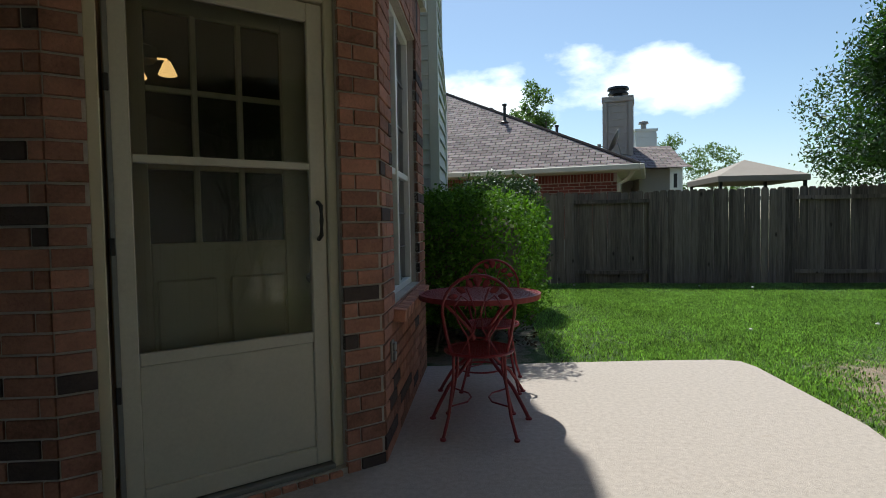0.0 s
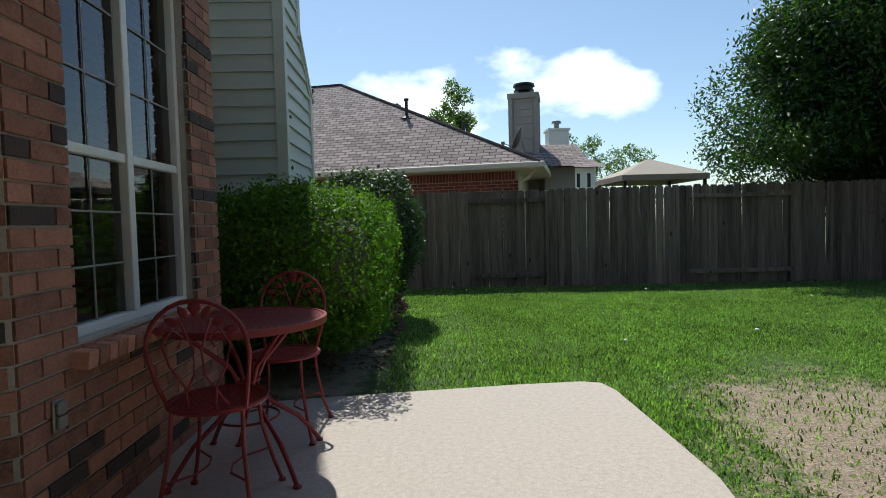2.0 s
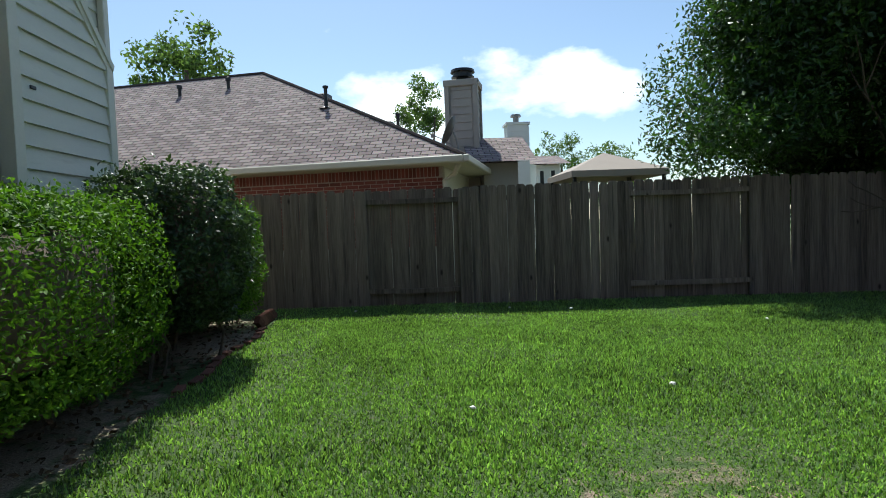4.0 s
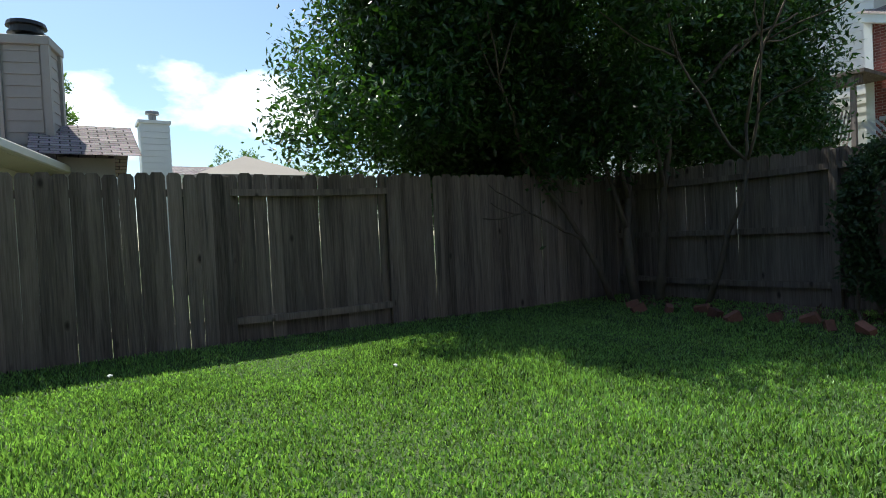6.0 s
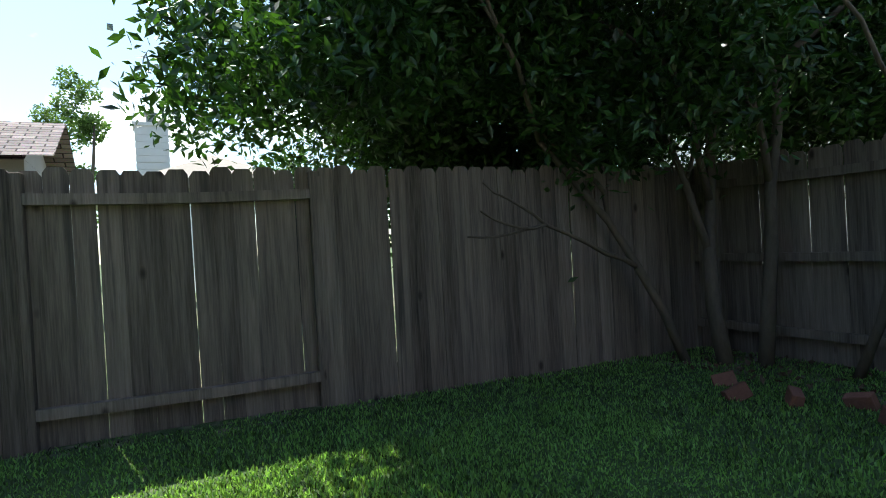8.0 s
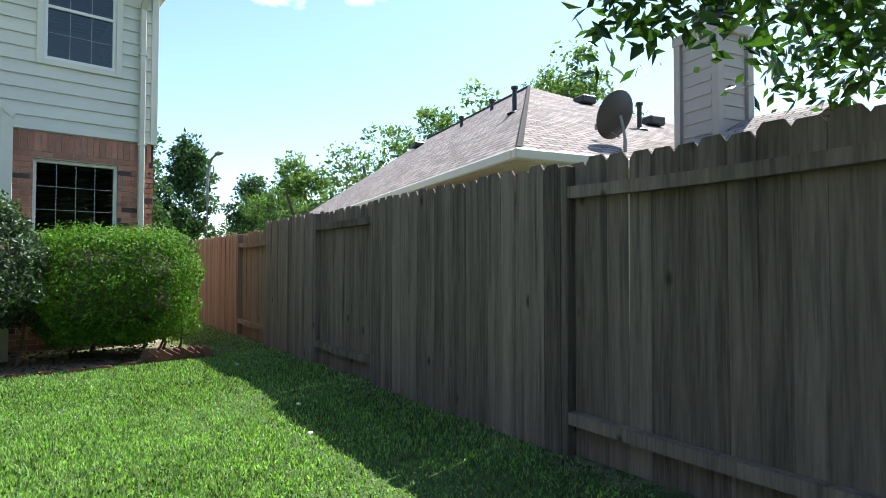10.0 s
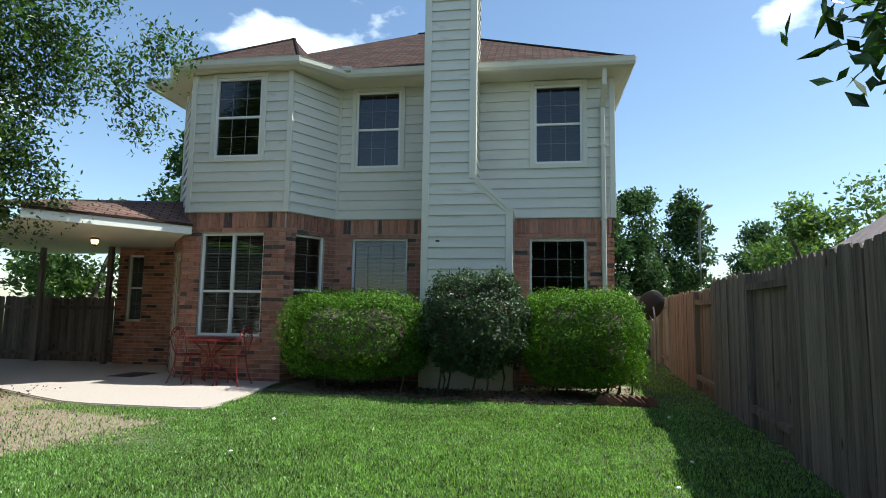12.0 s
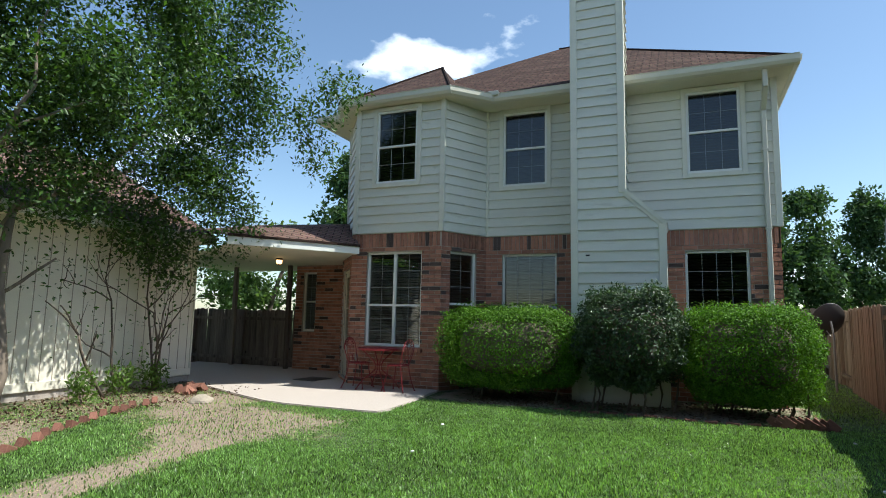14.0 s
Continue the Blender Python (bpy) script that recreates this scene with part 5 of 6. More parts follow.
def side_neighbour():
    t = thing("neighbour_house", "single-storey red brick house with a grey shingled hip roof", "house", "neighbouring houses")
    zE, x1, y0 = 2.55, 4.05, 16.7
    yr, zr, xr = 21.1, 5.76, -2.5
    xl, hip = -15.8, 6.55
    turned = pose(4.2, 15.72, 0, 0, 0, -15.5) @ Matrix.Translation((-4.15, -16.6, 0))
    t.matrix_basis = turned
    y1 = 2 * yr - y0
    bm = bmesh.new()
    roof(bm, [[(x1, y0, zE), (xl, y0, zE), (xl + hip, yr, zr), (xr, yr, zr)], [(x1, y0, zE), (x1, y1, zE), (xr, yr, zr)], [(xl, y1, zE), (x1, y1, zE), (xr, yr, zr), (xl + hip, yr, zr)], [(xl, y0, zE), (xl, y1, zE), (xl + hip, yr, zr)]])
    part("roof", bm, M_ROOF_N, t, "grey-brown shingled hip roof")
    bm = bmesh.new()
    tube(bm, [(x1, y0, zE + 0.01), (xr, yr, zr + 0.01)], 0.045, 6)
    tube(bm, [(xl + hip, yr, zr + 0.01), (xr, yr, zr + 0.01)], 0.045, 6)
    part("ridge_cap", bm, M_ROOF_N, t)
    part("front_wall", block(-15.2, x1 - 0.55, y0 + 0.5, y0 + 0.7, -0.05, zE - 0.13, 0), M_MORTAR, t, "red brick wall")
    far_wall_bricks(Run((-15.2, y0 + 0.5), (x1 - 0.55, y0 + 0.5)), 0.8, zE - 0.34, [], M_BRICK_FAR, t)
    bm = bmesh.new()
    r = Run((-15.2, y0 + 0.5), (x1 - 0.55, y0 + 0.5))
    s = 0.0
    while s < r.length - 0.1:
        bm.faces.new([bm.verts.new(r.at(u, 0.012, z)) for u, z in ((s, zE - 0.335), (s + 0.066, zE - 0.335), (s + 0.066, zE - 0.14), (s, zE - 0.14))])
        s += 0.08
    part("soldier_course", bm, M_BRICK_FAR, t)["kind"] = "stuff"
    part("side_wall", block(x1 - 0.75, x1 - 0.56, y0 + 0.71, y1 - 0.5, -0.05, zE - 0.13, 0), M_TRIM, t, "cream side wall")
    part("back_wall", block(xl + 0.6, x1 - 0.76, y1 - 0.7, y1 - 0.5, -0.05, zE - 0.13, 0), M_TRIM, t)
    part("soffit", block(xl, x1, y0, y1, zE - 0.13, zE - 0.115, 0), M_SOFFIT, t)
    for p, q in (((x1, y0), (x1, y1)), ((xl, y0), (x1, y0))):
        d = Vector((1, 0, 0)) if p == (x1, y0) else Vector((0, -1, 0))
        bm = bmesh.new()
        if d.x:
            box(bm, x1 - 0.02, x1 + 0.10, y0 - 0.10, y1, zE - 0.125, zE + 0.015)
        else:
            box(bm, xl, x1 - 0.02, y0 - 0.10, y0 + 0.02, zE - 0.125, zE + 0.015)
        part("gutter", bevelled(bm, 0.02), M_GUTTER, t, "cream gutter")
    bm = bmesh.new()
    tube(bm, [(x1 - 0.15, y0 + 0.3, zE - 0.1), (x1 - 0.3, y0 + 0.45, zE - 0.3), (x1 - 0.5, y0 + 0.44, zE - 0.42), (x1 - 0.5, y0 + 0.44, 0.0)], 0.05, 8)
    part("downspout", bm, M_GUTTER, t)
    for x, y in ((-4.6, 20.2), (-3.2, 20.4)):
        bm = bmesh.new()
        lathe(bm, [(0.045, 0), (0.045, 0.24), (0.075, 0.25), (0.075, 0.34), (0.03, 0.36)], 12, (x, y, zE + (y - y0) * 0.729 - 0.05))
        part("roof_vent", bm, M_BLACK, t, "black roof vent pipe")
    for x, y in ((0.31, 18.94), (1.5, 21.0)):
        bm = bmesh.new()
        zz = zE + min((y - y0) * 0.729, (x1 - x) * 0.49)
        lathe(bm, [(0.16, 0.0), (0.05, 0.06), (0.045, 0.12), (0.045, 0.48), (0.07, 0.49), (0.07, 0.54), (0.02, 0.55)], 12, (x, y, zz - 0.04))
        part("roof_vent", bm, M_BLACK, t, "black roof vent pipe")
    for x, y in ((-0.9, 21.6), (0.9, 21.9), (-8.4, 20.4)):
        zz = zE + min((y - y0) * 0.729, (x1 - x) * 0.49)
        part("box_vent", block(x - 0.2, x + 0.2, y - 0.2, y + 0.2, zz - 0.03, zz + 0.16, 0.03), M_BLACK, t, "low black roof vent")
    ch = thing("neighbour_chimney", "taupe lap-sided chimney with a round metal cap", "chimney")
    bx0, bx1, by0, by1, zt = 3.0, 3.74, 20.44, 21.1, 4.86
    ch.matrix_basis = turned
    part("body", block(bx0, bx1, by0, by1, 0, zt, 0), M_NCHIM, ch)
    for run in (Run((bx0, by0), (bx1, by0)), Run((bx1, by0), (bx1, by1)), Run((bx0, by1), (bx0, by0))):
        me = bpy.data.meshes.new("siding_board")
        bm = bmesh.new()
        hexa(bm, [(0, 0, 0), (0, -0.022, 0), (1, -0.022, 0), (1, 0, 0), (0, 0, 0.215), (0, -0.003, 0.215), (1, -0.003, 0.215), (1, 0, 0.215)])
        bm.to_mesh(me)
        bm.free()
        me.materials.append(M_NCHIM)
        z = 2.4
        while z < zt - 0.15:
            share("siding_board", me, ch, run.local(0.1, 0, z) @ Matrix.Diagonal((run.length - 0.2, 1, 1, 1)))
            z += 0.205
    for x, y in ((bx0, by0), (bx1, by0), (bx1, by1), (bx0, by1)):
        part("corner_board", block(x - 0.06, x + 0.06, y - 0.06, y + 0.06, 2.2, zt, 0), M_NCHIM, ch)
    part("top_board", block(bx0 - 0.08, bx1 + 0.08, by0 - 0.08, by1 + 0.08, zt - 0.1, zt + 0.06, 0.01), M_NCHIM, ch)
    bm = bmesh.new()
    lathe(bm, [(0.16, 0.05), (0.16, 0.16), (0.3, 0.17), (0.3, 0.2), (0.26, 0.2), (0.26, 0.30), (0.32, 0.31), (0.3, 0.38), (0.1, 0.42)], 18, ((bx0 + bx1) / 2, (by0 + by1) / 2, zt))
    part("flue_cap", bm, M_BLACK, ch, "black round metal flue cap")


side_neighbour()


def dish(name, label, at, facing, r=0.33, pole=True, tilt=25, height=1.5):
    t = thing(name, label, "dish", at=at, rz=facing)
    bm = bmesh.new()
    lathe(bm, [(0.02, 0.012), (r * 0.5, 0.03), (r, 0.09), (r + 0.008, 0.098), (r, 0.105), (r * 0.5, 0.045), (0.02, 0.026)], 24)
    bmesh.ops.transform(bm, matrix=pose(0, -0.12, height, 90 - tilt, 0, 0) @ Matrix.Diagonal((0.92, 1.05, 1, 1)), verts=bm.verts)
    smooth(part("reflector", bm, M_DISH, t))
    bm = bmesh.new()
    tube(bm, [(0, 0, 0), (0, 0, height - 0.35)] if pole else [(0, 0, 0), (0, 0, height - 0.2)], 0.025, 8)
    tube(bm, [(0, 0, height - 0.36), (0, -0.03, height - 0.2), (0, -0.09, height)], 0.02, 8)
    part("pole", bm, M_GREYM, t)
    bm = bmesh.new()
    tube(bm, [(0, -0.12, height - r * 0.9), (0, -0.4, height - 0.12), (0, -0.55, height - 0.05)], 0.012, 6)
    part("feed_arm", bm, M_GREYM, t)
    part("feed_horn", block(-0.04, 0.04, -0.62, -0.53, height - 0.1, height, 0.01), M_GREYM, t)
    return t


dish("satellite_dish", "grey satellite dish on a pole in the side passage", (-4.4, 14.4, -0.04), -75, 0.36)
dish("satellite_dish", "dark satellite dish mounted on the neighbouring roof", (4.2, 18.0, 2.72), -105, 0.34, True, 25, 0.62)


def gable_house(name, label, x0, x1, y0, y1, ze, zr, mat, wall_label, along_x=True, windows=()):
    t = thing(name, label, "house", "neighbouring houses")
    part("wall", block(x0, x1, y0, y1, -0.05, ze, 0), mat, t, wall_label)
    bm = bmesh.new()
    o = 0.4
    if along_x:
        ym = (y0 + y1) / 2
        roof(bm, [[(x0 - o, y0 - o, ze), (x1 + o, y0 - o, ze), (x1 + o, ym, zr), (x0 - o, ym, zr)], [(x0 - o, y1 + o, ze), (x1 + o, y1 + o, ze), (x1 + o, ym, zr), (x0 - o, ym, zr)]])
    else:
        xm = (x0 + x1) / 2
        roof(bm, [[(x0 - o, y0 - o, ze), (x0 - o, y1 + o, ze), (xm, y1 + o, zr), (xm, y0 - o, zr)], [(x1 + o, y0 - o, ze), (x1 + o, y1 + o, ze), (xm, y1 + o, zr), (xm, y0 - o, zr)]])
    part("roof", bm, M_ROOF_N, t, "shingled roof")
    bm = bmesh.new()
    if along_x:
        for x in (x0 - 0.002, x1 + 0.002):
            bm.faces.new([bm.verts.new(p) for p in ((x, y0, ze), (x, y1, ze), (x, (y0 + y1) / 2, zr - 0.25))])
    else:
        for y in (y0 - 0.002, y1 + 0.002):
            bm.faces.new([bm.verts.new(p) for p in ((x0, y, ze), (x1, y, ze), ((x0 + x1) / 2, y, zr - 0.25))])
    part("gable", bm, mat, t)
    for x, y, z, w, h, face in windows:
        wn2 = block(x - w / 2, x + w / 2, y - 0.05, y + 0.02, z, z + h, 0.004) if face == "y" else block(x - 0.05, x + 0.02, y - w / 2, y + w / 2, z, z + h, 0.004)
        win = part("window", wn2, M_WHITE, t)
        pn = block(x - w / 2 + 0.07, x + w / 2 - 0.07, y - 0.06, y - 0.052, z + 0.07, z + h - 0.07, 0) if face == "y" else block(x - 0.06, x - 0.052, y - w / 2 + 0.07, y + w / 2 - 0.07, z + 0.07, z + h - 0.07, 0)
        pane = part("pane", pn, M_BLACK, win)
    return t


gable_house("neighbour_house", "brown-roofed house with a small front gable", 4.9, 5.75, 18.9, 21.5, 2.7, 3.5, M_NCHIM, "taupe walls", True)
gable_house("neighbour_house", "pale two-storey house far beyond the fence", 8.7, 9.8, 30.0, 34.0, 3.7, 4.3, M_NWHITE, "pale siding walls", True, [(8.95, 30.0, 2.7, 0.3, 0.8, "y"), (9.45, 30.0, 2.7, 0.3, 0.8, "y")])
ch = thing("neighbour_chimney", "white lap-sided chimney with a small cap", "chimney")
part("body", block(7.1, 7.95, 27.8, 28.6, 0, 5.2, 0), M_NWHITE, ch)
for z in range(14):
    part("siding_board", block(7.08, 7.97, 27.78, 27.8, 2.25 + 0.2 * z, 2.43 + 0.2 * z, 0), M_NWHITE, ch)
part("top_board", block(7.04, 8.01, 27.74, 28.66, 5.12, 5.22, 0), M_NWHITE, ch)
bm = bmesh.new()
lathe(bm, [(0.12, 0), (0.12, 0.25), (0.22, 0.27), (0.2, 0.36), (0.05, 0.4)], 12, (7.52, 28.2, 5.22))
part("flue_cap", bm, M_GREYM, ch)

# canopy beyond the fence
gz = thing("garden_canopy", "tan fabric garden canopy on thin metal posts", "gazebo")
bm = bmesh.new()
gx, gy, hw = 8.35, 20.2, 1.25
ap = bm.verts.new((gx, gy, 3.02))
ring_v = [bm.verts.new((gx + sx * hw, gy + sy * hw, 2.46)) for sx, sy in ((-1, -1), (1, -1), (1, 1), (-1, 1))]
low_v = [bm.verts.new((v.co.x, v.co.y, 2.30)) for v in ring_v]
for i in range(4):
    j = (i + 1) % 4
    bm.faces.new((ring_v[i], ring_v[j], ap))
    bm.faces.new((low_v[i], low_v[j], ring_v[j], ring_v[i]))
part("canopy", bm, M_CANVAS, gz)
for sx, sy in ((-1, -1), (1, -1), (1, 1), (-1, 1)):
    part("post", block(gx + sx * 1.15 - 0.04, gx + sx * 1.15 + 0.04, gy + sy * 1.15 - 0.04, gy + sy * 1.15 + 0.04, -0.05, 2.42, 0), M_BLACK, gz)


def back_neighbour():
    """The two-storey house behind: white siding, a brick gable with an arched window, a porch cover."""
    t = thing("neighbour_house", "two-storey house with white siding and a red brick gable", "house", "neighbouring houses")
    x = 21.6
    t.matrix_basis = pose(2.75, 2.1, 1.1)
    part("siding_wall", block(x, x + 8, 11.9, 24, -1.2, 7.6, 0), M_NWHITE, t, "white lap siding")
    bm0 = bmesh.new()
    hexa(bm0, [(0, 0, 0), (0, -0.025, 0), (1, -0.025, 0), (1, 0, 0), (0, 0, 0.27), (0, -0.003, 0.27), (1, -0.003, 0.27), (1, 0, 0.27)])
    me = bpy.data.meshes.new("siding_board")
    bm0.to_mesh(me)
    bm0.free()
    me.materials.append(M_NWHITE)
    run = Run((x, 24.0), (x, 11.9))
    for i in range(18):
        share("siding_board", me, t, run.local(0, 0, 2.6 + 0.26 * i) @ Matrix.Diagonal((run.length, 1, 1, 1)))
    bx = x - 0.35
    bm = bmesh.new()
    p = [(11.9, -1.2), (11.9, 5.3), (2.0, 1.54), (2.0, -1.2)]
    a = [bm.verts.new((bx, y, z)) for y, z in p]
    b = [bm.verts.new((bx + 0.34, y, z)) for y, z in p]
    bm.faces.new(a)
    bm.faces.new(list(reversed(b)))
    for i in range(len(p)):
        j = (i + 1) % len(p)
        bm.faces.new((a[j], a[i], b[i], b[j]))
    bmesh.ops.recalc_face_normals(bm, faces=bm.faces)
    part("brick_wall", bm, M_MORTAR, t, "red brick gable wall")
    bm = bmesh.new()
    z, r = 0.6, 0
    while z < 5.25:
        s = -0.13 if r % 2 else 0.0
        while s < 9.9:
            y = 11.9 - s
            top = 5.3 - (11.9 - y) * 0.38
            in_arch = (y - 9.55) ** 2 + ((z - 2.3) * 1.1) ** 2 < 1.5 ** 2 and z > 2.3 or (abs(y - 9.55) < 1.5 and z <= 2.3 and z > 0.6)
            if z + 0.08 < top and y > 2.3 and not in_arch:
                bm.faces.new([bm.verts.new((bx - 0.012, u, v)) for u, v in ((y, z), (y - 0.245, z), (y - 0.245, z + 0.066), (y, z + 0.066))])
            s += 0.26
        z += 0.079
        r += 1
    part("bricks", bm, M_BRICK_FAR, t)["kind"] = "stuff"
    bm = bmesh.new()
    n = 26
    for i in range(n):
        a0, a1 = math.pi * i / n + 0.012, math.pi * (i + 1) / n - 0.012
        bm.faces.new([bm.verts.new((bx - 0.02, 9.55 + rr * math.cos(q), 2.3 + rr * math.sin(q) * 0.92)) for rr, q in ((1.28, a0), (1.52, a0), (1.52, a1), (1.28, a1))])
    part("arch_bricks", bm, M_BRICK_FAR, t, "brick arch over a window")
    win = bmesh.new()
    tube(win, [(bx - 0.03, 9.55 + 1.25 * math.cos(math.pi * i / 20), 2.3 + 1.15 * math.sin(math.pi * i / 20)) for i in range(21)], 0.045, 6)
    w_ob = part("arched_window", win, M_WHITE, t, "white half-round window")
    bm = bmesh.new()
    bm.faces.new([bm.verts.new((bx - 0.016, 9.55 + 1.25 * math.cos(math.pi * i / 20), 2.3 + 1.15 * math.sin(math.pi * i / 20))) for i in range(21)] + [bm.verts.new((bx - 0.016, 8.3, 0.9)), bm.verts.new((bx - 0.016, 10.8, 0.9))])
    part("pane", bm, M_BLACK, w_ob)
    for y, z in ((9.55, 3.42), (8.72, 3.1), (10.38, 3.1)):
        bm = bmesh.new()
        tube(bm, [(bx - 0.035, 9.55, 2.3), (bx - 0.035, y, z)], 0.025, 5)
        part("bar", bm, M_WHITE, w_ob)
    bm = bmesh.new()
    hexa(bm, [(bx - 0.3, 12.0, 5.26), (x, 12.0, 5.26), (x, 1.8, 1.42), (bx - 0.3, 1.8, 1.42), (bx - 0.3, 12.0, 5.50), (x, 12.0, 5.50), (x, 1.8, 1.66), (bx - 0.3, 1.8, 1.66)])
    part("rake_board", bm, M_WHITE, t, "white rake board")
    bm = bmesh.new()
    roof(bm, [[(bx - 0.35, 12.1, 5.53), (bx - 0.35, 1.7, 1.68), (x + 3.5, 1.7, 3.0), (x + 3.5, 12.1, 6.9)]])
    part("lean_roof", bm, M_ROOF_N, t)
    part("upper_wall", block(x + 1.2, x + 8, 2.0, 11.9, 4.0, 7.2, 0), M_TRIM, t, "cream upper wall")
    bm = bmesh.new()
    roof(bm, [[(x + 0.6, 1.0, 7.1), (x + 0.6, 13.0, 7.1), (x + 5, 13.0, 9.6), (x + 5, 1.0, 9.6)], [(x - 0.5, 12.0, 7.5), (x - 0.5, 25, 7.5), (x + 5, 25, 10.2), (x + 5, 12.0, 10.2)]])
    part("roof", bm, M_ROOF_N, t)
    part("eave", block(x + 0.5, x + 0.75, 1.0, 13.0, 6.95, 7.15, 0), M_WHITE, t)
    part("corner_board", block(bx - 0.05, bx + 0.02, 11.82, 12.02, -1.2, 5.4, 0), M_WHITE, t)
    w2 = part("window", block(x - 0.05, x, 15.0, 16.6, 4.4, 6.2, 0), M_WHITE, t)
    part("pane", block(x - 0.06, x - 0.052, 15.1, 16.5, 4.5, 6.1, 0), M_BLACK, w2)
    cv = thing("patio_cover", "weathered grey timber patio cover with lattice", "pergola", at=(2.75, 2.1, 0.66))
    part("beam", block(19.6, 19.8, 11.55, 17.5, 3.78, 4.02, 0.01), M_FENCE, cv)
    part("roof_deck", block(19.5, 21.2, 11.4, 17.6, 4.02, 4.12, 0.01), M_FENCE, cv)
    for y in (11.75, 14.6, 17.4):
        part("post", block(19.64, 19.76, y - 0.06, y + 0.06, -0.75, 3.8, 0.01), M_FENCE, cv)
    lb = bpy.data.meshes.new("lattice_strip")
    b0 = block(-0.02, 0.02, -0.008, 0.008, 0, 1.15, 0)
    b0.to_mesh(lb)
    b0.free()
    lb.materials.append(M_FENCE)
    for i in range(60):
        share("lattice_strip", lb, cv, pose(19.6, 11.9 + i * 0.095, 2.2, 28, 0, 90))
    ls = thing("lattice_screen", "white lattice screen beyond the back fence", "lattice", at=(0, 1.7, 0.13))
    part("top_rail", block(13.9, 13.95, 4.0, 8.6, 2.12, 2.17, 0), M_NWHITE, ls)
    part("bottom_rail", block(13.9, 13.95, 4.0, 8.6, 1.72, 1.76, 0), M_NWHITE, ls)
    lm = bpy.data.meshes.new("lattice_strip")
    b0 = block(-0.016, 0.016, -0.004, 0.004, 0, 0.5, 0)
    b0.to_mesh(lm)
    b0.free()
    lm.materials.append(M_NWHITE)
    for i in range(56):
        for k in (-38, 38):
            share("lattice_strip", lm, ls, pose(13.92 + 0.004 * (k > 0), 4.1 + i * 0.08, 1.74, 0, 0, 90) @ pose(0, 0, 0, 0, k, 0))


back_neighbour()
lampst = thing("street_lamp", "tall grey street lamp with a curved arm", "street lamp", at=(-18.0, 19.2, -0.9))
bm = bmesh.new()
tube(bm, [(0, 0, 0), (0, 0, 6.1), (0.15, 0, 6.6), (0.6, 0, 6.85), (1.3, 0, 6.95)], 0.08, 8, 0.045)
part("pole", bm, M_GREYM, lampst)
part("lantern", block(1.2, 1.75, -0.12, 0.12, 6.87, 7.0, 0.04), M_GREYM, lampst)

# ---- bed edging, litter, small things ----
em = bpy.data.meshes.new("edging_brick")
b0 = block(-0.085, 0.085, -0.04, 0.04, -0.05, 0.06, 0.005)
b0.to_mesh(em)
b0.free()
em.materials.append(M_EDGE)
rnd = random.Random(7)
edging = thing("bed_edging", "row of tilted red bricks edging the planting bed", "brick edging")
for i in range(17):
    s = i / 16
    share("edging_brick", em, edging, pose(7.2 - 3.6 * s, bed_line(7.2 - 3.6 * s) + rnd.uniform(-0.05, 0.05), -0.03, rnd.uniform(-8, 8), rnd.uniform(20, 45), 215 + rnd.uniform(-12, 12)))
pile = thing("brick_pile", "loose red bricks stacked at the hedge corner", "bricks")
for i in range(9):
    share("edging_brick", em, pile, pose(0.98 + 0.02 * rnd.random(), 12.55 + i * 0.085, 0.03, 0, 35 + rnd.uniform(-6, 6), 84 + rnd.uniform(-6, 6)))
low = thing("bed_edging", "sunken brick edging along the house bed", "brick edging")
for i in range(11):
    share("edging_brick", em, low, pose(1.1 + 0.05 * math.sin(i), 9.6 + i * 0.27, -0.06, rnd.uniform(-5, 5), rnd.uniform(-8, 8), 90 + rnd.uniform(-9, 9)))
backe = thing("bed_edging", "scattered red bricks along the back bed", "brick edging")
for i in range(16):
    share("edging_brick", em, backe, pose(11.05 + 0.2 * math.sin(i * 1.7), 7.6 + i * 0.3, 0.0, rnd.uniform(-25, 25), rnd.uniform(-25, 25), rnd.uniform(0, 180)))
pst = thing("brick_pile", "small heap of broken bricks beside the patio", "bricks")
for i in range(10):
    share("edging_brick", em, pst, pose(2.1 + rnd.uniform(0, 0.6), 3.2 + rnd.uniform(-0.12, 0.35), 0.02, rnd.uniform(-40, 40), rnd.uniform(20, 50), rnd.uniform(0, 180)))
bm = bmesh.new()
bmesh.ops.create_icosphere(bm, subdivisions=3, radius=0.19)
for v in bm.verts:
    v.co = Vector((v.co.x, v.co.y, v.co.z * 0.55)) * (1 + 0.25 * noise.noise(v.co * 6))
bmesh.ops.translate(bm, verts=bm.verts, vec=(3.2, 4.4, -0.02))
tagged(link_mesh("stump", bm, M_STONE), "low weathered stump in the bare soil", "stump")
mat_ob = thing("door_mat", "flat dark doormat on the patio", "mat")
part("pad", block(-0.55, 0.15, 3.85, 4.35, 0.001, 0.014, 0.004), M_BLACK, mat_ob)
part("border", block(-0.58, 0.18, 3.82, 4.38, 0.0005, 0.006, 0.002), M_STONE, mat_ob)
ou = thing("outdoor_socket", "grey weatherproof socket box low on the brick wall", "socket")
ou.matrix_basis = R_BAY.local(0.19, 0.012, 0.54)
part("plate", block(-0.035, 0.035, -0.012, 0.0, -0.06, 0.06, 0.004), M_GREYM, ou)
part("cover", block(-0.026, 0.026, -0.028, -0.012, -0.05, -0.004, 0.004), M_GREYM, ou)
part("cover", block(-0.026, 0.026, -0.028, -0.012, 0.004, 0.05, 0.004), M_GREYM, ou)
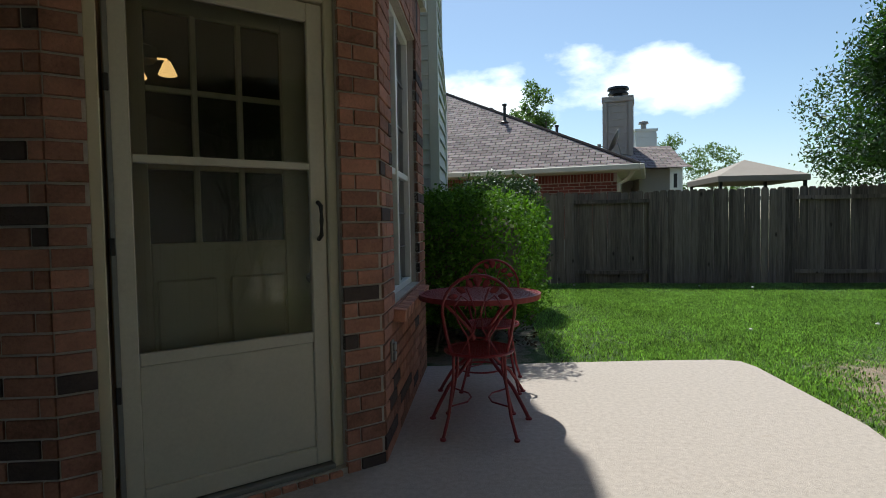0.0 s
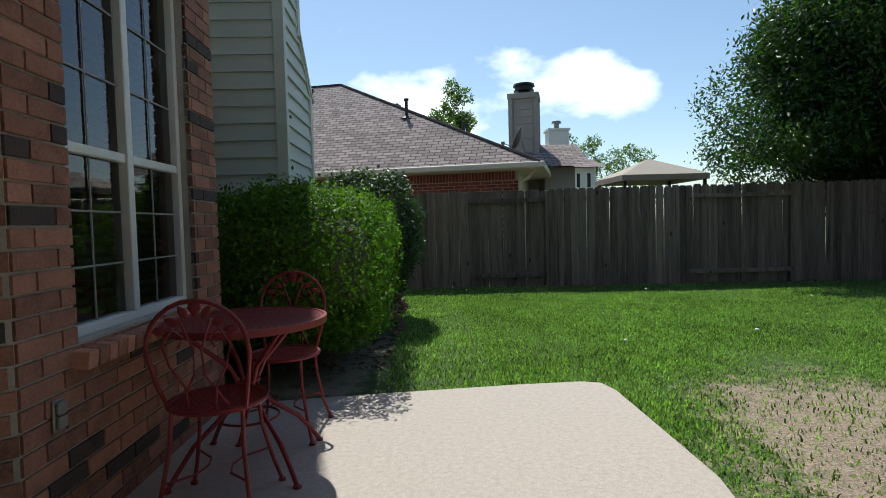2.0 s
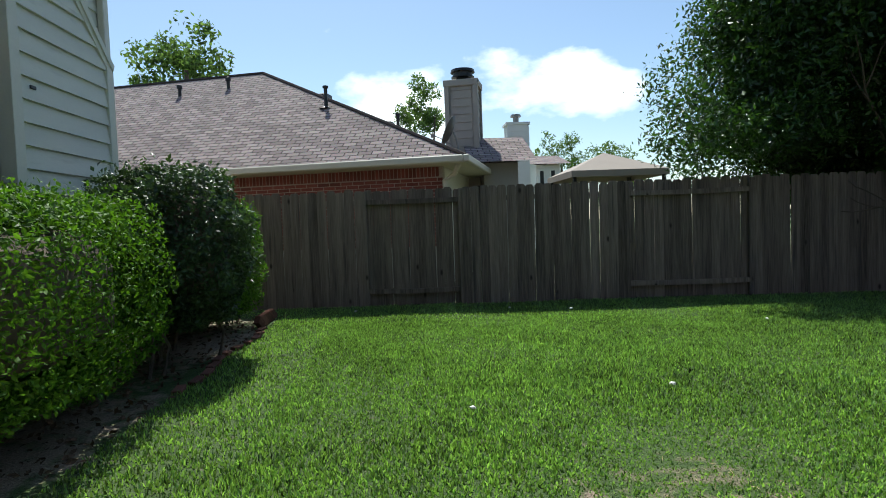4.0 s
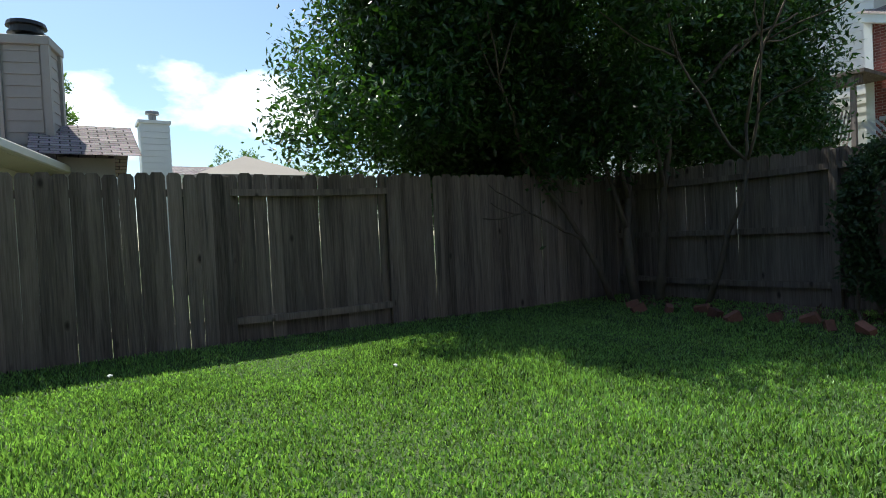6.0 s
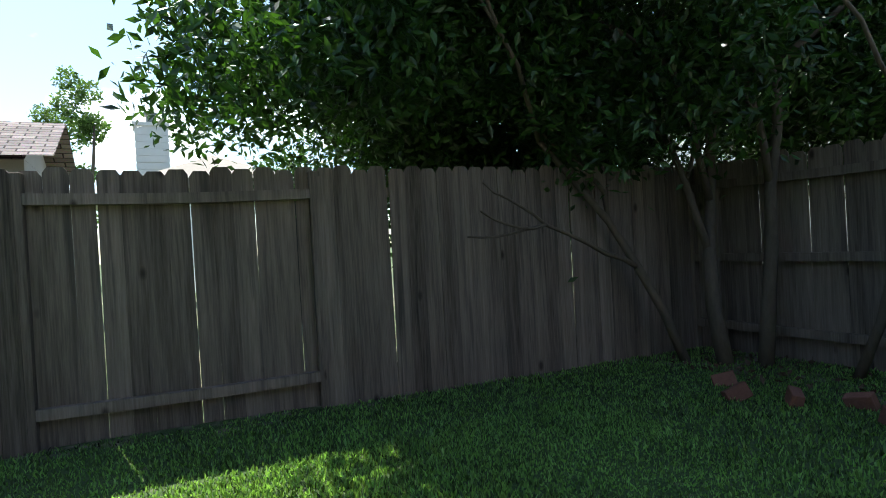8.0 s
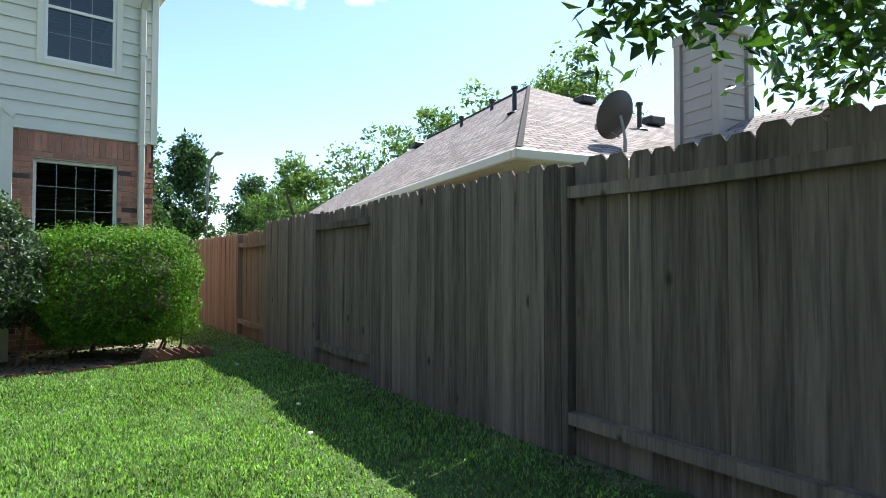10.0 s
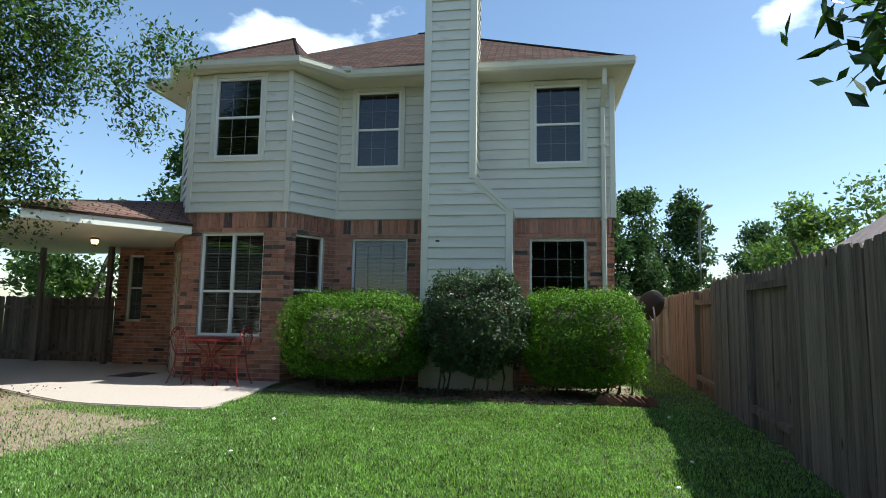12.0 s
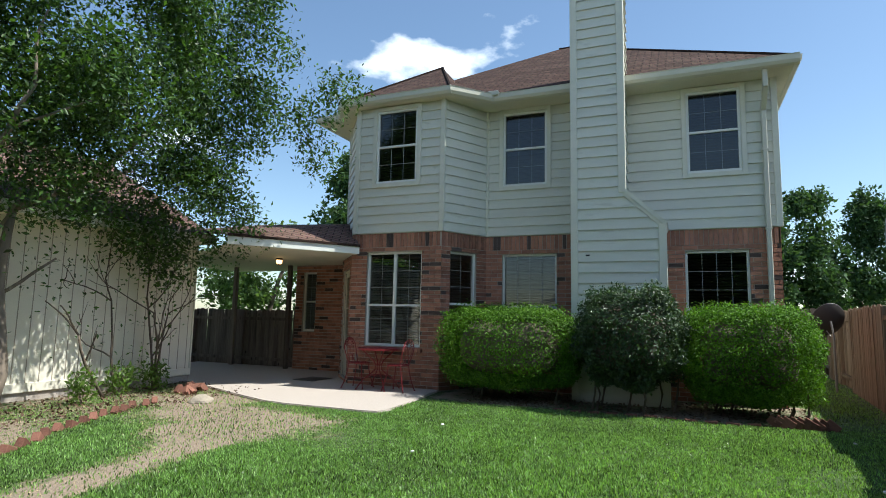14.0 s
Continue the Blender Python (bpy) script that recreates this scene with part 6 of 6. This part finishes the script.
for x, y in ((5.2, 12.6), (4.4, 12.9), (3.4, 8.6), (2.2, 13.2), (4.9, 8.9), (7.1, 11.2)):
    bm = bmesh.new()
    bmesh.ops.create_icosphere(bm, subdivisions=1, radius=0.022)
    for v in bm.verts:
        v.co = Vector((v.co.x * rnd.uniform(0.6, 1.6), v.co.y * rnd.uniform(0.6, 1.4), v.co.z * 0.6))
    bmesh.ops.translate(bm, verts=bm.verts, vec=(x, y, 0.035))
    tagged(link_mesh("litter", bm, M_PAPER), "tiny pale scrap lying in the grass", "litter", "scraps in the grass")
for i, (x, y) in enumerate(((4.3, 3.2), (3.4, 2.8), (2.6, 2.75))):
    r2 = np.random.default_rng(100 + i)
    w_ob = thing("weed", "leafy green weed in the bed", "weed", "weeds in the bed")
    pts, nr = clump_points(r2, [(x, y, 0.25, 0.22, 0.2, 0.28, 1)], 260, 0.2)
    ob = new("leaves", leaf_mesh("leaves", pts, nr, 0.09, 0.4, r2, M_WEED))
    ob.parent = w_ob
    for k in range(4):
        bm = bmesh.new()
        tube(bm, [(x, y, -0.03), (x + r2.uniform(-0.05, 0.05), y + r2.uniform(-0.05, 0.05), 0.2), (x + r2.uniform(-0.12, 0.12), y + r2.uniform(-0.1, 0.1), 0.45)], 0.006, 5)
        part("stem", bm, M_BARK_DARK, w_ob)


# ---- leaf litter and grass ----
def grass():
    r = np.random.default_rng(5)
    boxes = [(0.9, 12.3, 2.6, 14.2, 380000), (-8.0, 1.0, 13.0, 14.9, 16000), (2.0, 10.0, 5.0, 12.5, 150000)]
    P = np.concatenate([np.stack([r.uniform(a, b, n), r.uniform(c, d, n)], 1) for a, b, c, d, n in boxes])
    step = 0.1
    keep = np.zeros(len(P), bool)
    cache = {}
    for i, (x, y) in enumerate(P):
        k = (int(x / step), int(y / step))
        if k not in cache:
            cx, cy = (k[0] + 0.5) * step, (k[1] + 0.5) * step
            dead = inside(PATIO, cx, cy) or cy > on_line(cx) - 0.05 or cx > 12.3 or (cx < 1.1 and cy < 13.2)
            cache[k] = 2.0 if dead else bareness(cx, cy)
        keep[i] = cache[k] < 0.08 + 0.72 * r.random() or (cache[k] < 1.5 and r.random() < 0.10)
    P = P[keep]
    n = len(P)
    lush = np.array([noise.noise(Vector((x * 0.7, y * 0.7, 1.0))) for x, y in P])
    h = (0.031 + 0.012 * lush) * r.uniform(0.55, 1.35, n)
    a = r.uniform(0, 2 * np.pi, n)
    lean = r.uniform(0.1, 0.75, n) * h
    b = r.uniform(0, 2 * np.pi, n)
    w = r.uniform(0.0032, 0.0068, n)
    ex, ey = np.cos(a) * w, np.sin(a) * w
    dx, dy = np.cos(b) * lean, np.sin(b) * lean
    z0 = np.full(n, -0.04)
    base = np.stack([P[:, 0], P[:, 1], z0], 1)
    e = np.stack([ex, ey, np.zeros(n)], 1)
    mid = base + np.stack([dx * 0.35, dy * 0.35, h * 0.62], 1)
    tip = base + np.stack([dx, dy, h], 1)
    v = np.stack([base - e, base + e, mid + e * 0.8, mid - e * 0.8, tip], 1).reshape(-1, 3)
    i0 = np.arange(n)[:, None] * 5
    tri = np.concatenate([i0 + np.array([[0, 1, 2]]), i0 + np.array([[0, 2, 3]]), i0 + np.array([[3, 2, 4]])], 1).reshape(-1, 3)
    me = bpy.data.meshes.new("grass")
    me.vertices.add(len(v))
    me.vertices.foreach_set("co", v.ravel())
    me.loops.add(tri.size)
    me.loops.foreach_set("vertex_index", tri.ravel().astype(np.int32))
    me.polygons.add(len(tri))
    me.polygons.foreach_set("loop_start", np.arange(0, tri.size, 3, dtype=np.int32))
    me.polygons.foreach_set("loop_total", np.full(len(tri), 3, dtype=np.int32))
    me.update(calc_edges=True)
    me.materials.append(M_GRASS)
    return tagged(new("grass", me), "mown bright green lawn grass", "grass", kind="stuff")


def litter_leaves():
    r = np.random.default_rng(8)
    pts = np.concatenate([np.stack([r.uniform(1.5, 9, 2600), r.uniform(2.2, 4.3, 2600), np.full(2600, -0.02)], 1),
                          np.stack([r.uniform(-0.8, 1.1, 1500), r.uniform(7.95, 13.3, 1500), np.full(1500, -0.02)], 1),
                          np.stack([r.uniform(11.3, 12.3, 900), r.uniform(4, 13, 900), np.full(900, -0.02)], 1)])
    nr = np.tile((0, 0, 1.4), (len(pts), 1))
    ob = new("fallen_leaves", leaf_mesh("fallen_leaves", pts, nr, 0.06, 0.55, r, M_MULCH))
    return tagged(ob, "dry brown fallen leaves over the beds", "leaves", kind="stuff")


def straw():
    """Dry stalks and short pale stubble over the bare soil."""
    r = np.random.default_rng(15)
    P = np.stack([r.uniform(1.4, 8.2, 60000), r.uniform(2.6, 8.6, 60000)], 1)
    P = P[[i for i, (x, y) in enumerate(P) if not inside(PATIO, x, y) and 0.18 + 0.2 * r.random() < bareness(x, y)]][:11000]
    pts = np.concatenate([P, np.full((len(P), 1), -0.022)], 1)
    nr = np.tile((0, 0, 1.6), (len(P), 1))
    ob = new("dry_straw", leaf_mesh("dry_straw", pts, nr, 0.042, 0.08, r, M_STRAW))
    return tagged(ob, "dry tan grass stalks scattered on bare soil", "straw", kind="stuff")


grass()
straw()
litter_leaves()

# ---- bricks and siding boards, last ----
lay_bricks(R_BAY, -0.02, Z_BRICK, [W1], low_walls["wall_bay"], True, 2.3, 1)
lay_bricks(R_DOOR, -0.02, Z_BRICK, [DOOR], low_walls["wall_door"], True, 2.9, 2)
lay_bricks(R_BY_DOOR, -0.02, Z_BRICK, [], low_walls["wall_by_door"], True, 2.6, 3, 0.2)
lay_bricks(R_FACET, -0.02, Z_BRICK, [WF], low_walls["wall_facet"], False, 0, 4)
lay_bricks(R_MAIN, -0.02, Z_BRICK, [W2, W3], low_walls["wall_main"], False, 0, 5)
lay_bricks(R_SIDE, -0.02, Z_BRICK, [WS], low_walls["wall_side"], False, 0, 6)
lay_bricks(Run((X_MAIN, 13.02), (-4.0, 13.02)), -0.02, Z_BRICK, [], low_walls["wall_end"], False, 0, 7)
for nm, run, ops in HIGH[:4]:
    lap_siding(run, Z_BRICK + 0.01, Z_TOP - 0.01, [(o[0] - 0.08, o[1] + 0.08, o[2] - 0.08, o[3] + 0.08) for o in ops], high_walls[nm], d=0.012)
